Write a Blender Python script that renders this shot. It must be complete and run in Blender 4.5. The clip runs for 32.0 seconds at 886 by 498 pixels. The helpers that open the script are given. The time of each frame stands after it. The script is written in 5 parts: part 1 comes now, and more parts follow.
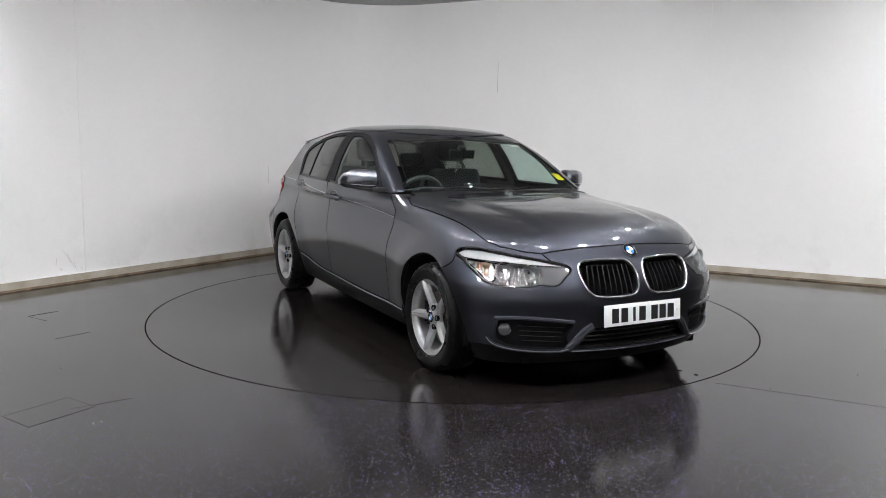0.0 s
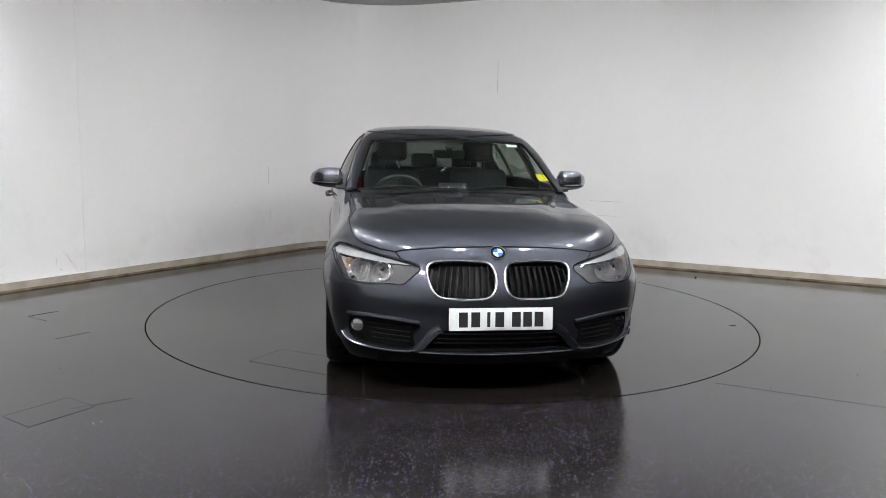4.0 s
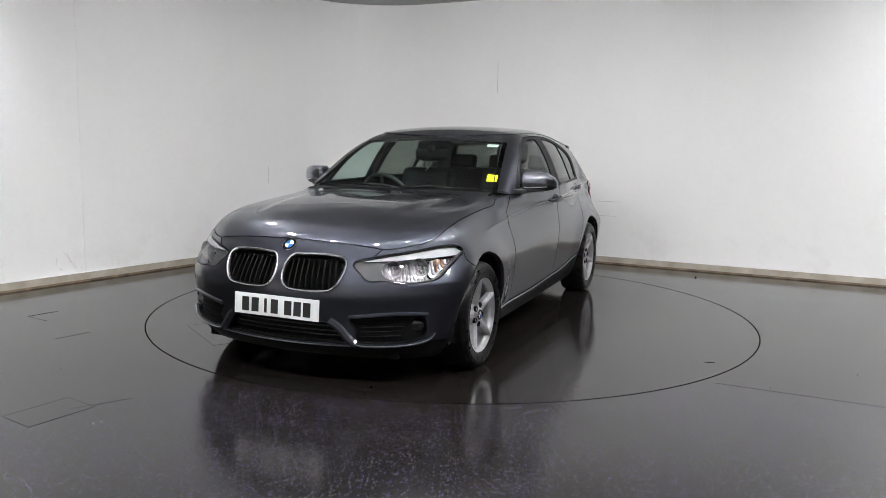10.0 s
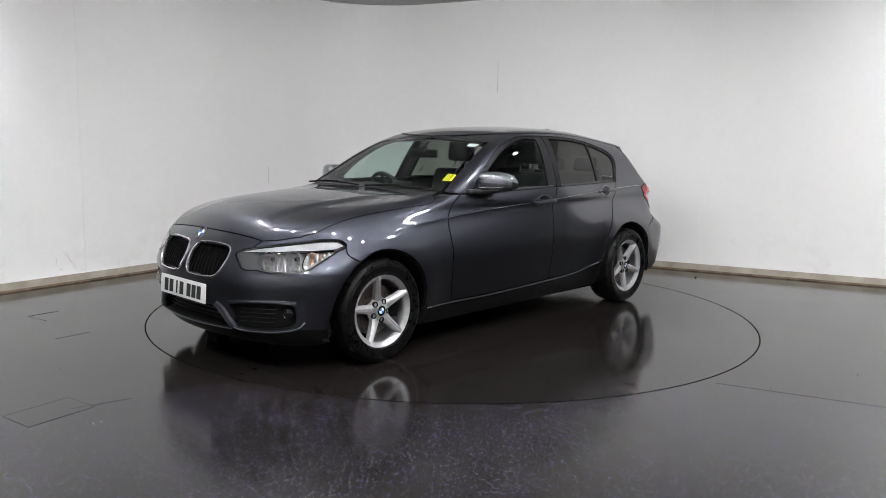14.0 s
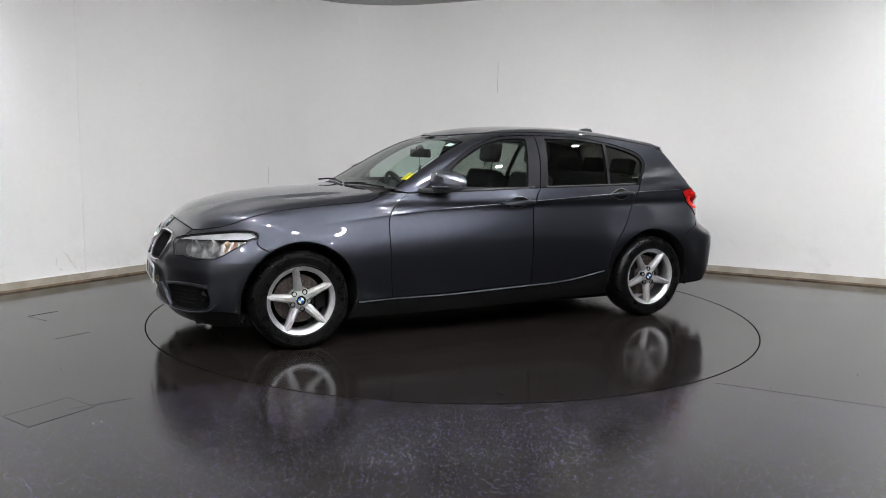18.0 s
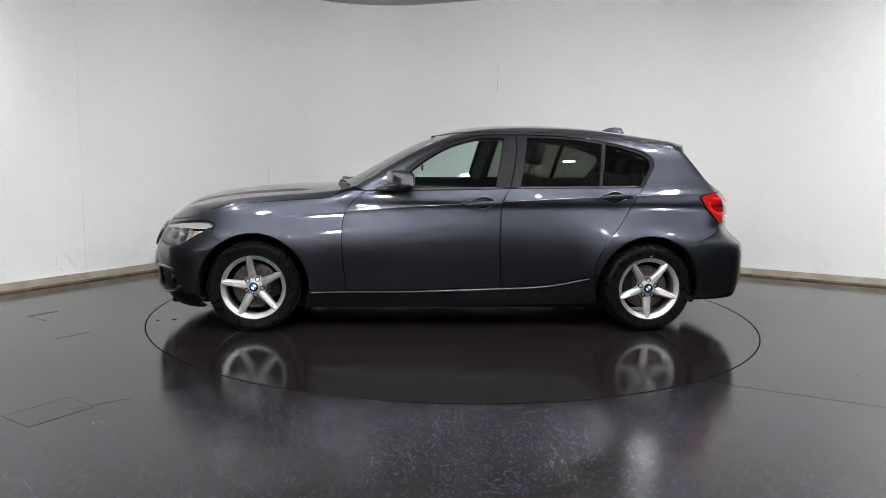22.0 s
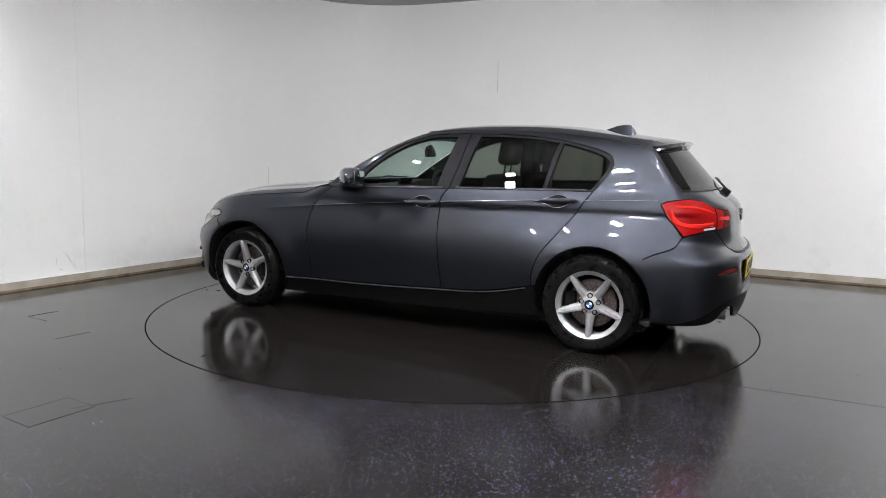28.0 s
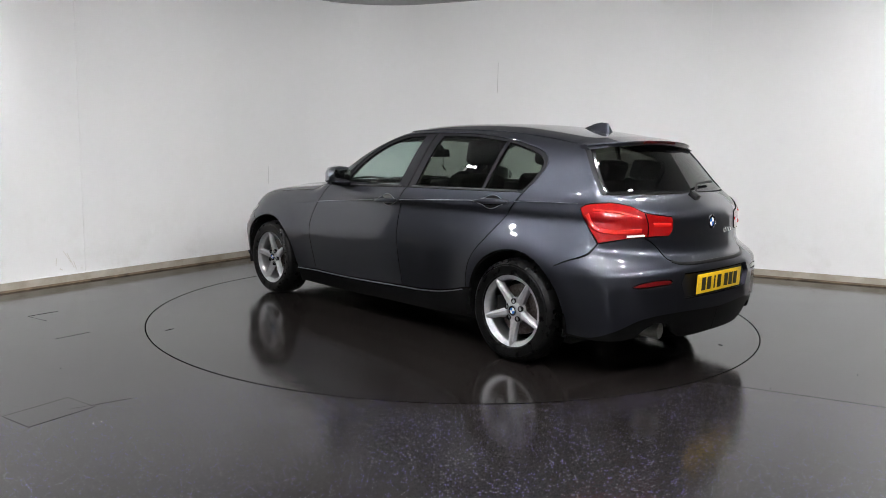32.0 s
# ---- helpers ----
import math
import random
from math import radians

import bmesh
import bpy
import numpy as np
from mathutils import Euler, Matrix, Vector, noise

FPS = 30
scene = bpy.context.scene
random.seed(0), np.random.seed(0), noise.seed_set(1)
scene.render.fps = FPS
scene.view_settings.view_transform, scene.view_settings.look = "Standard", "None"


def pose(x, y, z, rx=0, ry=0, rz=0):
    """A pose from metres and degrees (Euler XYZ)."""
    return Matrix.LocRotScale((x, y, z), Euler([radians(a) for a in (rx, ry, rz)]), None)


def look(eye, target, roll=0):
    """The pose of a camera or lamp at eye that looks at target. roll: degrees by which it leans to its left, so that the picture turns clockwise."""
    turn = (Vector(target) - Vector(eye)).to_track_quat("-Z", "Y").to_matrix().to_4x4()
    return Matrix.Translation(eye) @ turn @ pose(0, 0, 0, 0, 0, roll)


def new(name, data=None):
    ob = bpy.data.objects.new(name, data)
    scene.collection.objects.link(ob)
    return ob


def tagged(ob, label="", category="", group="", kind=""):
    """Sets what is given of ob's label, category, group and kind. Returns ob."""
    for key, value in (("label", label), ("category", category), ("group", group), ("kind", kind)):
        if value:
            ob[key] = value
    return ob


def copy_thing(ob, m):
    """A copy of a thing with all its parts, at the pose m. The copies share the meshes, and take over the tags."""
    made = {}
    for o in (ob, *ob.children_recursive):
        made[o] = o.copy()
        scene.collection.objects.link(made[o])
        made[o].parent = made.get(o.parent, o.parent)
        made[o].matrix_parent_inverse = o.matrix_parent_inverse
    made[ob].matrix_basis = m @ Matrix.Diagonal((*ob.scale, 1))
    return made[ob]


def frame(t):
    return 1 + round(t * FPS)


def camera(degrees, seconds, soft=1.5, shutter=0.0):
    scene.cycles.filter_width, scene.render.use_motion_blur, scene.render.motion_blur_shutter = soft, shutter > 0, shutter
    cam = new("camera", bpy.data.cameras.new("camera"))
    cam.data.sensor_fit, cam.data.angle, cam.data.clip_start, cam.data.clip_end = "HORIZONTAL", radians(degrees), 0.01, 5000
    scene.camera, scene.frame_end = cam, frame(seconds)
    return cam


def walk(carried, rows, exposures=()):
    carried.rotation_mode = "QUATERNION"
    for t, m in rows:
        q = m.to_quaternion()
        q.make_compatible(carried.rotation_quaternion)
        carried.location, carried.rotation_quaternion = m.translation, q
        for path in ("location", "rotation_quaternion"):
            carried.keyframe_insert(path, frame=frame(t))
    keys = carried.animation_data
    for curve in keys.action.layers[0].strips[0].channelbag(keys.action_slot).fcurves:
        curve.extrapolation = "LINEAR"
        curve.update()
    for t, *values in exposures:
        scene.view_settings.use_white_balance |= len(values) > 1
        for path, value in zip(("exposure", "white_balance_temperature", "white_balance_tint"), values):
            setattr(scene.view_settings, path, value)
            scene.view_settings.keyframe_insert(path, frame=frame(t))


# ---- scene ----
# The car stands on a turntable whose centre is the origin; the camera stands still on a tripod.
cam = camera(60.43, 32.0, soft=0.8)
EYE = (0.0, -5.84, 1.253)
YAW, PITCH, ROLL = radians(-0.742), radians(7.68), 1.088
AIM = (math.sin(YAW) * math.cos(PITCH), math.cos(YAW) * math.cos(PITCH), -math.sin(PITCH))
CAMERA_POSE = look(EYE, Vector(EYE) + Vector(AIM), ROLL)
walk(cam, [(0.0, CAMERA_POSE), (32.0, CAMERA_POSE)], exposures=[(0.0, 0.0), (32.0, 0.0)])

TURN_START, TURN_RATE = -60.82, -5.149     # degrees, degrees a second
CAR_OFFSET = Vector((-0.0554, 0.0825, 0))  # the turntable's centre in the car's own space


def turned(t, offset=Vector((0, 0, 0))):
    m = pose(0, 0, 0, 0, 0, TURN_START + TURN_RATE * t)
    return m @ Matrix.Translation(-offset)


# ---------------------------------------------------------------- light
world = bpy.data.worlds.new("world")
scene.world = world
world.use_nodes = True
world.node_tree.nodes["Background"].inputs[0].default_value = (0.8, 0.85, 1.0, 1)
world.node_tree.nodes["Background"].inputs[1].default_value = 0.02


# ---------------------------------------------------------------- materials
def material(name, color, rough=0.5, metal=0.0, coat=0.0, spec=0.5, glow=0.0, glow_color=None):
    m = bpy.data.materials.new(name)
    m.use_nodes = True
    b = m.node_tree.nodes["Principled BSDF"]
    b.inputs["Base Color"].default_value = (*color, 1)
    b.inputs["Roughness"].default_value = rough
    b.inputs["Metallic"].default_value = metal
    b.inputs["Specular IOR Level"].default_value = spec
    b.inputs["Coat Weight"].default_value = coat
    b.inputs["Coat Roughness"].default_value = 0.03
    if glow:
        b.inputs["Emission Color"].default_value = (*(glow_color or color), 1)
        b.inputs["Emission Strength"].default_value = glow
    return m


def add_node(m, kind, **inputs):
    n = m.node_tree.nodes.new(kind)
    for k, v in inputs.items():
        n.inputs[k.replace("_", " ")].default_value = v
    return n


def noisy(m, scale, low, high, detail=4.0, rough_low=None, rough_high=None, bump=0.0, bump_scale=None):
    """Colour from low to high by noise at real size; roughness and bump by finer noise."""
    t, b = m.node_tree, m.node_tree.nodes["Principled BSDF"]
    co = t.nodes.new("ShaderNodeTexCoord")
    n = add_node(m, "ShaderNodeTexNoise", Scale=scale, Detail=detail, Roughness=0.6)
    t.links.new(co.outputs["Object"], n.inputs["Vector"])
    r = t.nodes.new("ShaderNodeValToRGB")
    r.color_ramp.elements[0].position, r.color_ramp.elements[1].position = 0.3, 0.72
    r.color_ramp.elements[0].color, r.color_ramp.elements[1].color = (*low, 1), (*high, 1)
    t.links.new(n.outputs["Fac"], r.inputs["Fac"])
    t.links.new(r.outputs["Color"], b.inputs["Base Color"])
    n2 = add_node(m, "ShaderNodeTexNoise", Scale=bump_scale or scale * 12, Detail=3.0)
    t.links.new(co.outputs["Object"], n2.inputs["Vector"])
    if rough_low is not None:
        mr = add_node(m, "ShaderNodeMapRange", To_Min=rough_low, To_Max=rough_high)
        t.links.new(n.outputs["Fac"], mr.inputs["Value"])
        t.links.new(mr.outputs["Result"], b.inputs["Roughness"])
    if bump:
        bp = add_node(m, "ShaderNodeBump", Strength=1.0, Distance=bump)
        t.links.new(n2.outputs["Fac"], bp.inputs["Height"])
        t.links.new(bp.outputs["Normal"], b.inputs["Normal"])
    return m


PAINT = noisy(material("grey_metallic_paint", (0.049, 0.0525, 0.066), 0.42, 1.0, 1.0), 900, (0.041, 0.0442, 0.0562), (0.058, 0.0615, 0.0765), 1.0)
PAINT.node_tree.nodes["Principled BSDF"].inputs["Coat Roughness"].default_value = 0.035
BLACK = noisy(material("black_plastic", (0.012, 0.012, 0.013), 0.45), 40, (0.009, 0.009, 0.01), (0.016, 0.016, 0.017), 3, 0.38, 0.55)
FRAME_BLACK = noisy(material("window_frame_black", (0.009, 0.009, 0.011), 0.5, spec=0.12), 30, (0.008, 0.008, 0.01), (0.011, 0.011, 0.013), 3)
GRILLE_BLACK = noisy(material("grille_black", (0.005, 0.005, 0.005), 0.4, spec=0.1), 40, (0.004, 0.004, 0.004), (0.007, 0.007, 0.007), 3)
GLOSS_BLACK = material("gloss_black", (0.008, 0.008, 0.009), 0.08)
DARK = noisy(material("underbody_black", (0.008, 0.008, 0.008), 0.8, spec=0.08), 20, (0.005, 0.005, 0.005), (0.012, 0.012, 0.012))
RUBBER = noisy(material("tyre_rubber", (0.008, 0.008, 0.008), 0.4, spec=0.12), 26, (0.003, 0.003, 0.003), (0.006, 0.006, 0.006), 5, 0.08, 0.55, 0.0006, 140)
ALLOY = noisy(material("silver_alloy", (0.5, 0.5, 0.51), 0.36, 0.8), 30, (0.44, 0.44, 0.45), (0.56, 0.56, 0.57), 3, 0.32, 0.45)
STEEL = noisy(material("brake_steel", (0.22, 0.17, 0.14), 0.45, 0.8), 60, (0.07, 0.05, 0.04), (0.2, 0.18, 0.17))
CHROME = material("chrome", (0.75, 0.75, 0.76), 0.08, 1.0)
BROW = material("lamp_brow_grey", (0.36, 0.36, 0.37), 0.4)
WHITE = material("white_plastic", (0.78, 0.78, 0.78), 0.35)
YELLOW = material("yellow_plastic", (0.8, 0.52, 0.02), 0.35)
INK = material("black_print", (0.01, 0.01, 0.01), 0.5)
CLOTH = noisy(material("anthracite_cloth", (0.014, 0.014, 0.015), 0.9), 200, (0.01, 0.01, 0.011), (0.019, 0.019, 0.0205), 3, None, None, 0.0004)
TRIM = noisy(material("grey_interior_plastic", (0.03, 0.03, 0.031), 0.6), 80, (0.024, 0.024, 0.025), (0.036, 0.036, 0.037))
BLUE = material("enamel_blue", (0.03, 0.16, 0.5), 0.2)
RED = material("red_lens", (0.3, 0.004, 0.005), 0.12, coat=1.0)
BRIGHT_RED = material("bright_red_lens", (0.65, 0.016, 0.012), 0.12, coat=1.0)
DARK_RED = material("dark_red_lens", (0.13, 0.004, 0.005), 0.1, coat=1.0)
REFLECTOR = material("lamp_reflector", (0.72, 0.72, 0.73), 0.16, 1.0)
# bright copy of the fog lamp, for the side that catches light
FOG_LIT = material("fog_lamp_lit", (0.3, 0.3, 0.31), 0.2, 0.8)
# body-coloured caps, painted lighter to stand for the lamps they reflect
LIGHTENED_CAP = noisy(material("lightened_mirror_cap", (0.2, 0.21, 0.24), 0.26, 1.0, 1.0), 60, (0.19, 0.2, 0.23), (0.22, 0.23, 0.26), 2)
CUP = noisy(material("silvered_reflector", (0.5, 0.5, 0.51), 0.34, 0.9), 50, (0.4, 0.4, 0.41), (0.6, 0.6, 0.61), 3, 0.22, 0.42)
AMBER_RIB = material("amber_tinted_rib", (0.5, 0.28, 0.19), 0.3, 0.6)
INLET = noisy(material("inlet_plastic", (0.006, 0.006, 0.0065), 0.5, spec=0.1), 40, (0.005, 0.005, 0.0055), (0.008, 0.008, 0.0085), 3)
SATIN = material("satin_chrome", (0.8, 0.8, 0.81), 0.24, 1.0)
# lighter than the body paint: a painted highlight for thin edges
EDGE_GLINT = material("edge_highlight_tone", (0.3, 0.31, 0.34), 0.3, 1.0, 1.0)
TAILPIPE = noisy(material("tailpipe_steel", (0.28, 0.27, 0.26), 0.3, 1.0), 40, (0.22, 0.21, 0.2), (0.33, 0.32, 0.31))
# body-coloured sill, painted black to stand for the dark floor it reflects
SILL = noisy(material("wet_sill_reflection_black", (0.006, 0.006, 0.0065), 0.2, spec=0.1), 55, (0.005, 0.005, 0.0055), (0.008, 0.008, 0.0085), 5, 0.2, 0.5, 0.00025, 60)
AMBER = material("amber_bulb_glass", (0.42, 0.28, 0.2), 0.3)
HOUSING = noisy(material("lamp_housing_grey", (0.05, 0.05, 0.052), 0.45), 30, (0.042, 0.042, 0.044), (0.06, 0.06, 0.062))
STICKER = material("yellow_paper", (0.72, 0.61, 0.015), 0.55)


def glass(name, tint, ior=1.5, rough=0.0):
    """Thin car glass: what passes through is tinted once, the surface mirrors by its index."""
    m = bpy.data.materials.new(name)
    m.use_nodes = True
    t = m.node_tree
    t.nodes.clear()
    out = t.nodes.new("ShaderNodeOutputMaterial")
    mix = t.nodes.new("ShaderNodeMixShader")
    clear = t.nodes.new("ShaderNodeBsdfTransparent")
    gloss = t.nodes.new("ShaderNodeBsdfGlossy")
    face = t.nodes.new("ShaderNodeLayerWeight")
    face.inputs["Blend"].default_value = 0.5
    power = t.nodes.new("ShaderNodeMath")
    power.operation = "POWER"
    power.inputs[1].default_value = 5.0
    t.links.new(face.outputs["Facing"], power.inputs[0])
    r0 = ((ior - 1) / (ior + 1)) ** 2
    fres = t.nodes.new("ShaderNodeMath")
    fres.operation = "MULTIPLY_ADD"
    fres.inputs[1].default_value, fres.inputs[2].default_value = 1 - 1.6 * r0, 1.6 * r0
    t.links.new(power.outputs[0], fres.inputs[0])
    clear.inputs["Color"].default_value = (*tint, 1)
    gloss.inputs["Roughness"].default_value = rough
    t.links.new(fres.outputs[0], mix.inputs[0])
    t.links.new(clear.outputs[0], mix.inputs[1])
    t.links.new(gloss.outputs[0], mix.inputs[2])
    t.links.new(mix.outputs[0], out.inputs["Surface"])
    return m


CLEAR = glass("clear_car_glass", (0.75, 0.855, 0.81), 1.5)
TINTED = glass("dark_privacy_glass", (0.28, 0.3, 0.265), 1.5)
DARK_GLASS = glass("dark_rear_glass", (0.16, 0.165, 0.15), 1.5)
LENS = glass("headlamp_lens", (0.95, 0.955, 0.96), 1.5)


# ---------------------------------------------------------------- mesh helpers
def link(name, mesh, parent=None, label=""):
    ob = new(name, mesh)
    if parent is not None:
        ob.parent = parent
    if label:
        ob["label"] = label
    return ob


def part(name, bm, mat, parent, label="", smooth=True):
    me = bpy.data.meshes.new(name)
    bmesh.ops.recalc_face_normals(bm, faces=bm.faces)
    bm.to_mesh(me)
    bm.free()
    me.materials.append(mat)
    if smooth:
        me.shade_smooth()
        me.set_sharp_from_angle(angle=radians(35))
    return link(name, me, parent, label)


def raw(name, verts, faces, mat, parent=None, label="", smooth=False):
    me = bpy.data.meshes.new(name)
    me.from_pydata([tuple(v) for v in verts], [], [tuple(f) for f in faces])
    me.materials.append(mat)
    if smooth:
        me.shade_smooth()
        me.set_sharp_from_angle(angle=radians(40))
    return link(name, me, parent, label)


def box_bm(bm, size, m, bevel=0.0, seg=2):
    r = bmesh.ops.create_cube(bm, size=1.0, matrix=m @ Matrix.Diagonal((*size, 1)))
    if bevel:
        edges = list({e for v in r["verts"] for e in v.link_edges})
        bmesh.ops.bevel(bm, geom=edges, offset=bevel, segments=seg, affect="EDGES", profile=0.6)


def box(name, size, m, mat, parent=None, label="", bevel=0.0, seg=2):
    bm = bmesh.new()
    box_bm(bm, size, m, bevel, seg)
    return part(name, bm, mat, parent, label)


def lathe(bm, profile, m, steps=48, closed=False):
    """Turns (radius, height) points about the local z axis."""
    rings = []
    for r, h in profile:
        rings.append([bm.verts.new(m @ Vector((r * math.cos(a), r * math.sin(a), h))) for a in [2 * math.pi * i / steps for i in range(steps)]])
    pairs = list(zip(rings, rings[1:]))
    if closed:
        pairs.append((rings[-1], rings[0]))
    for a, b in pairs:
        for i in range(steps):
            bm.faces.new((a[i], a[(i + 1) % steps], b[(i + 1) % steps], b[i]))
    return rings


def cap(bm, ring):
    bm.faces.new(ring)


def tube(bm, path, radius, sides=8, closed=False, flat=1.0):
    """A tube along points; flat squeezes it along z."""
    pts = [Vector(p) for p in path]
    n = len(pts)
    rings = []
    for i, p in enumerate(pts):
        a = pts[(i - 1) % n] if closed or i else pts[0]
        b = pts[(i + 1) % n] if closed or i < n - 1 else pts[-1]
        d = (b - a).normalized()
        u = d.cross(Vector((0, 0, 1)))
        u = u.normalized() if u.length > 0.01 else Vector((1, 0, 0))
        w = u.cross(d)
        rings.append([bm.verts.new(p + radius * (math.cos(q) * u + flat * math.sin(q) * w)) for q in [2 * math.pi * k / sides for k in range(sides)]])
    pairs = list(zip(rings, rings[1:])) + ([(rings[-1], rings[0])] if closed else [])
    for a, b in pairs:
        for k in range(sides):
            bm.faces.new((a[k], a[(k + 1) % sides], b[(k + 1) % sides], b[k]))
    if not closed:
        cap(bm, rings[0])
        cap(bm, rings[-1])


def spline(points):
    """A smooth curve y(x) through a few points."""
    px = np.array([p[0] for p in points], float)
    py = np.array([p[1] for p in points], float)
    if px[0] > px[-1]:
        px, py = px[::-1], py[::-1]
    dx = np.diff(px)
    s = np.diff(py) / dx
    m = np.concatenate([[s[0]], (s[:-1] * dx[1:] + s[1:] * dx[:-1]) / (dx[1:] + dx[:-1]), [s[-1]]])

    def at(x):
        x = np.asarray(x, float)
        i = np.clip(np.searchsorted(px, x) - 1, 0, len(dx) - 1)
        h = dx[i]
        t = (x - px[i]) / h
        c = np.clip(t, 0, 1)
        y = py[i] * (1 + 2 * c) * (1 - c) ** 2 + m[i] * h * c * (1 - c) ** 2 + py[i + 1] * c * c * (3 - 2 * c) + m[i + 1] * h * c * c * (c - 1)
        return y + np.where(t < 0, m[0] * h * t, 0) + np.where(t > 1, m[-1] * h * (t - 1), 0)
    return at


def curve(points, step=0.012, smooth=True):
    """A dense line through 2D or 3D points, smooth or straight from point to point."""
    p = np.array(points, float)
    out = []
    n = len(p)
    for i in range(n - 1):
        a, b = p[i], p[i + 1]
        k = max(1, int(np.linalg.norm(b - a) / step))
        if smooth and n > 2:
            ta = (p[i + 1] - p[max(i - 1, 0)]) / (2 if i else 1)
            tb = (p[min(i + 2, n - 1)] - p[i]) / (2 if i < n - 2 else 1)
            la = np.linalg.norm(b - a)
            ta = ta / max(np.linalg.norm(ta), 1e-9) * la
            tb = tb / max(np.linalg.norm(tb), 1e-9) * la
        else:
            ta = tb = b - a
        for j in range(k):
            t = j / k
            out.append(a * (1 + 2 * t) * (1 - t) ** 2 + ta * t * (1 - t) ** 2 + b * t * t * (3 - 2 * t) + tb * t * t * (t - 1))
    out.append(p[-1])
    return np.array(out)


def ringed(points, step=0.012):
    """A closed smooth line through points."""
    p = list(map(tuple, points))
    c = curve(p[-2:] + p + p[:2], step)
    a = next(i for i, q in enumerate(c) if np.allclose(q, p[0]))
    b = max(i for i, q in enumerate(c) if np.allclose(q, p[0]))
    return c[a:b]


def chain(*lines):
    out = []
    for line in lines:
        for q in np.asarray(line, float):
            if not out or np.linalg.norm(q - out[-1]) > 1e-4:
                out.append(q)
    if np.linalg.norm(out[0] - out[-1]) < 1e-4:
        out.pop()
    return np.array(out)


# ---------------------------------------------------------------- the car's skin
# x forward, y to the car's left, z up; axles at x = +-1.345. The skin is one smooth solid, from
# which every panel is cut: a lower body and a cabin, each the rounded meeting of a few surfaces.
AXLE, WHEEL_Z, ARCH = 1.345, 0.305, 0.362


def smax(a, b, k):
    h = np.maximum(k - np.abs(a - b), 0) / k
    return np.maximum(a, b) + h ** 3 * k / 6


def step01(v, a, b):
    t = np.clip((v - a) / (b - a), 0, 1)
    return t * t * (3 - 2 * t)


HOOD_Z = spline([(-2.3, 0.83), (-2.14, 0.925), (-2.0, 0.985), (-1.2, 1.005), (0.0, 0.99), (0.6, 0.978), (0.853, 0.962), (1.02, 0.951), (1.229, 0.935),
                 (1.437, 0.917), (1.645, 0.888), (1.77, 0.858), (1.895, 0.812), (2.022, 0.716), (2.1, 0.62)])
NOSE_X = spline([(0.1, 1.98), (0.19, 2.065), (0.25, 2.095), (0.32, 2.106), (0.42, 2.116), (0.5, 2.127), (0.55, 2.117), (0.6, 2.099), (0.66, 2.075), (0.72, 2.044), (0.8, 1.985), (0.9, 1.86)])
TAIL_X = spline([(0.1, 2.08), (0.2, 2.15), (0.32, 2.188), (0.45, 2.197), (0.55, 2.195), (0.62, 2.178), (0.68, 2.13), (0.76, 2.115), (0.85, 2.112), (0.93, 2.09), (0.98, 2.05), (1.1, 1.9)])
LOWER_Y = spline([(0.1, -0.12), (0.16, -0.09), (0.21, -0.066), (0.255, -0.05), (0.275, -0.046), (0.3, -0.042), (0.36, -0.033), (0.46, -0.015), (0.56, -0.002), (0.64, 0.003), (0.72, -0.003), (0.8, -0.016), (0.88, -0.031), (1.0, -0.043)])
CABIN_Y = spline([(0.8, 0.87), (0.96, 0.822), (1.08, 0.772), (1.22, 0.7), (1.33, 0.622), (1.4, 0.55), (1.5, 0.42)])
ROOF_Z = spline([(0.5, 1.17), (0.25, 1.29), (0.104, 1.337), (-0.019, 1.372), (-0.226, 1.404), (-0.433, 1.417), (-0.641, 1.42), (-0.85, 1.416), (-1.06, 1.404),
                 (-1.272, 1.38), (-1.485, 1.352), (-1.7, 1.322), (-2.0, 1.27)])


def crease_z(x):
    return 0.870 - 0.071 * x - 0.013 * x * x


def taper(x):
    return 1 - np.exp(-(((x + 0.35) / 0.8) ** 2))


def side_y(x, z):
    d = z - crease_z(x)
    strength = step01(x, -1.9, -1.5) * (1 - step01(x, 0.95, 1.3))
    above = -0.12 * np.maximum(d, 0) - 0.9 * np.maximum(d, 0) ** 2
    low = LOWER_Y(z)
    low_crease = LOWER_Y(crease_z(x))
    under = np.where(d < 0, low * 1.0, low_crease + above)
    away_d = np.sqrt(d * d + 0.0014 ** 2) - 0.0014
    ridge = strength * (0.008 * np.exp(-away_d / np.where(d < 0, 0.035, 0.4)) + 0.003 * np.exp(-away_d / 0.01))
    r = np.hypot(np.abs(x) - AXLE, z - WHEEL_Z)
    flare = 0.026 * np.exp(-(((r - 0.37) / 0.13) ** 2)) * step01(z, 0.16, 0.4)
    return 0.853 + under + ridge + flare - 0.105 * taper(x) * step01(z, 0.55, 0.97)


def lower_body(x, y, z):
    side = y - side_y(x, z)
    y2 = y * y
    front = x - (NOSE_X(z) - 0.248 * y2 - (0.33 + 1.2 * np.maximum(0, z - 0.55)) * y2 * y2)
    bend = 0.15 + 0.15 * step01(z, 0.58, 0.74)
    rear = -x - (TAIL_X(z) - bend * y2 - 0.2 * y2 * y2)
    drop = 0.075 - 0.06 * (1 - step01(x, 0.5, 1.05))
    shift = 0.16 * y2 * step01(x, 0.9, 1.6)
    dome = 0.009 * step01(x, 0.9, 1.15) * (1 - step01(x, 1.75, 1.95)) * (1 - step01(y, 0.43 - 0.09 * (x - 0.9), 0.53 - 0.09 * (x - 0.9)))
    top = z - (HOOD_Z(x + shift) - drop * y2 + dome)
    f = smax(side, front, 0.17)
    f = smax(f, rear, 0.2)
    f = smax(f, top, 0.1)
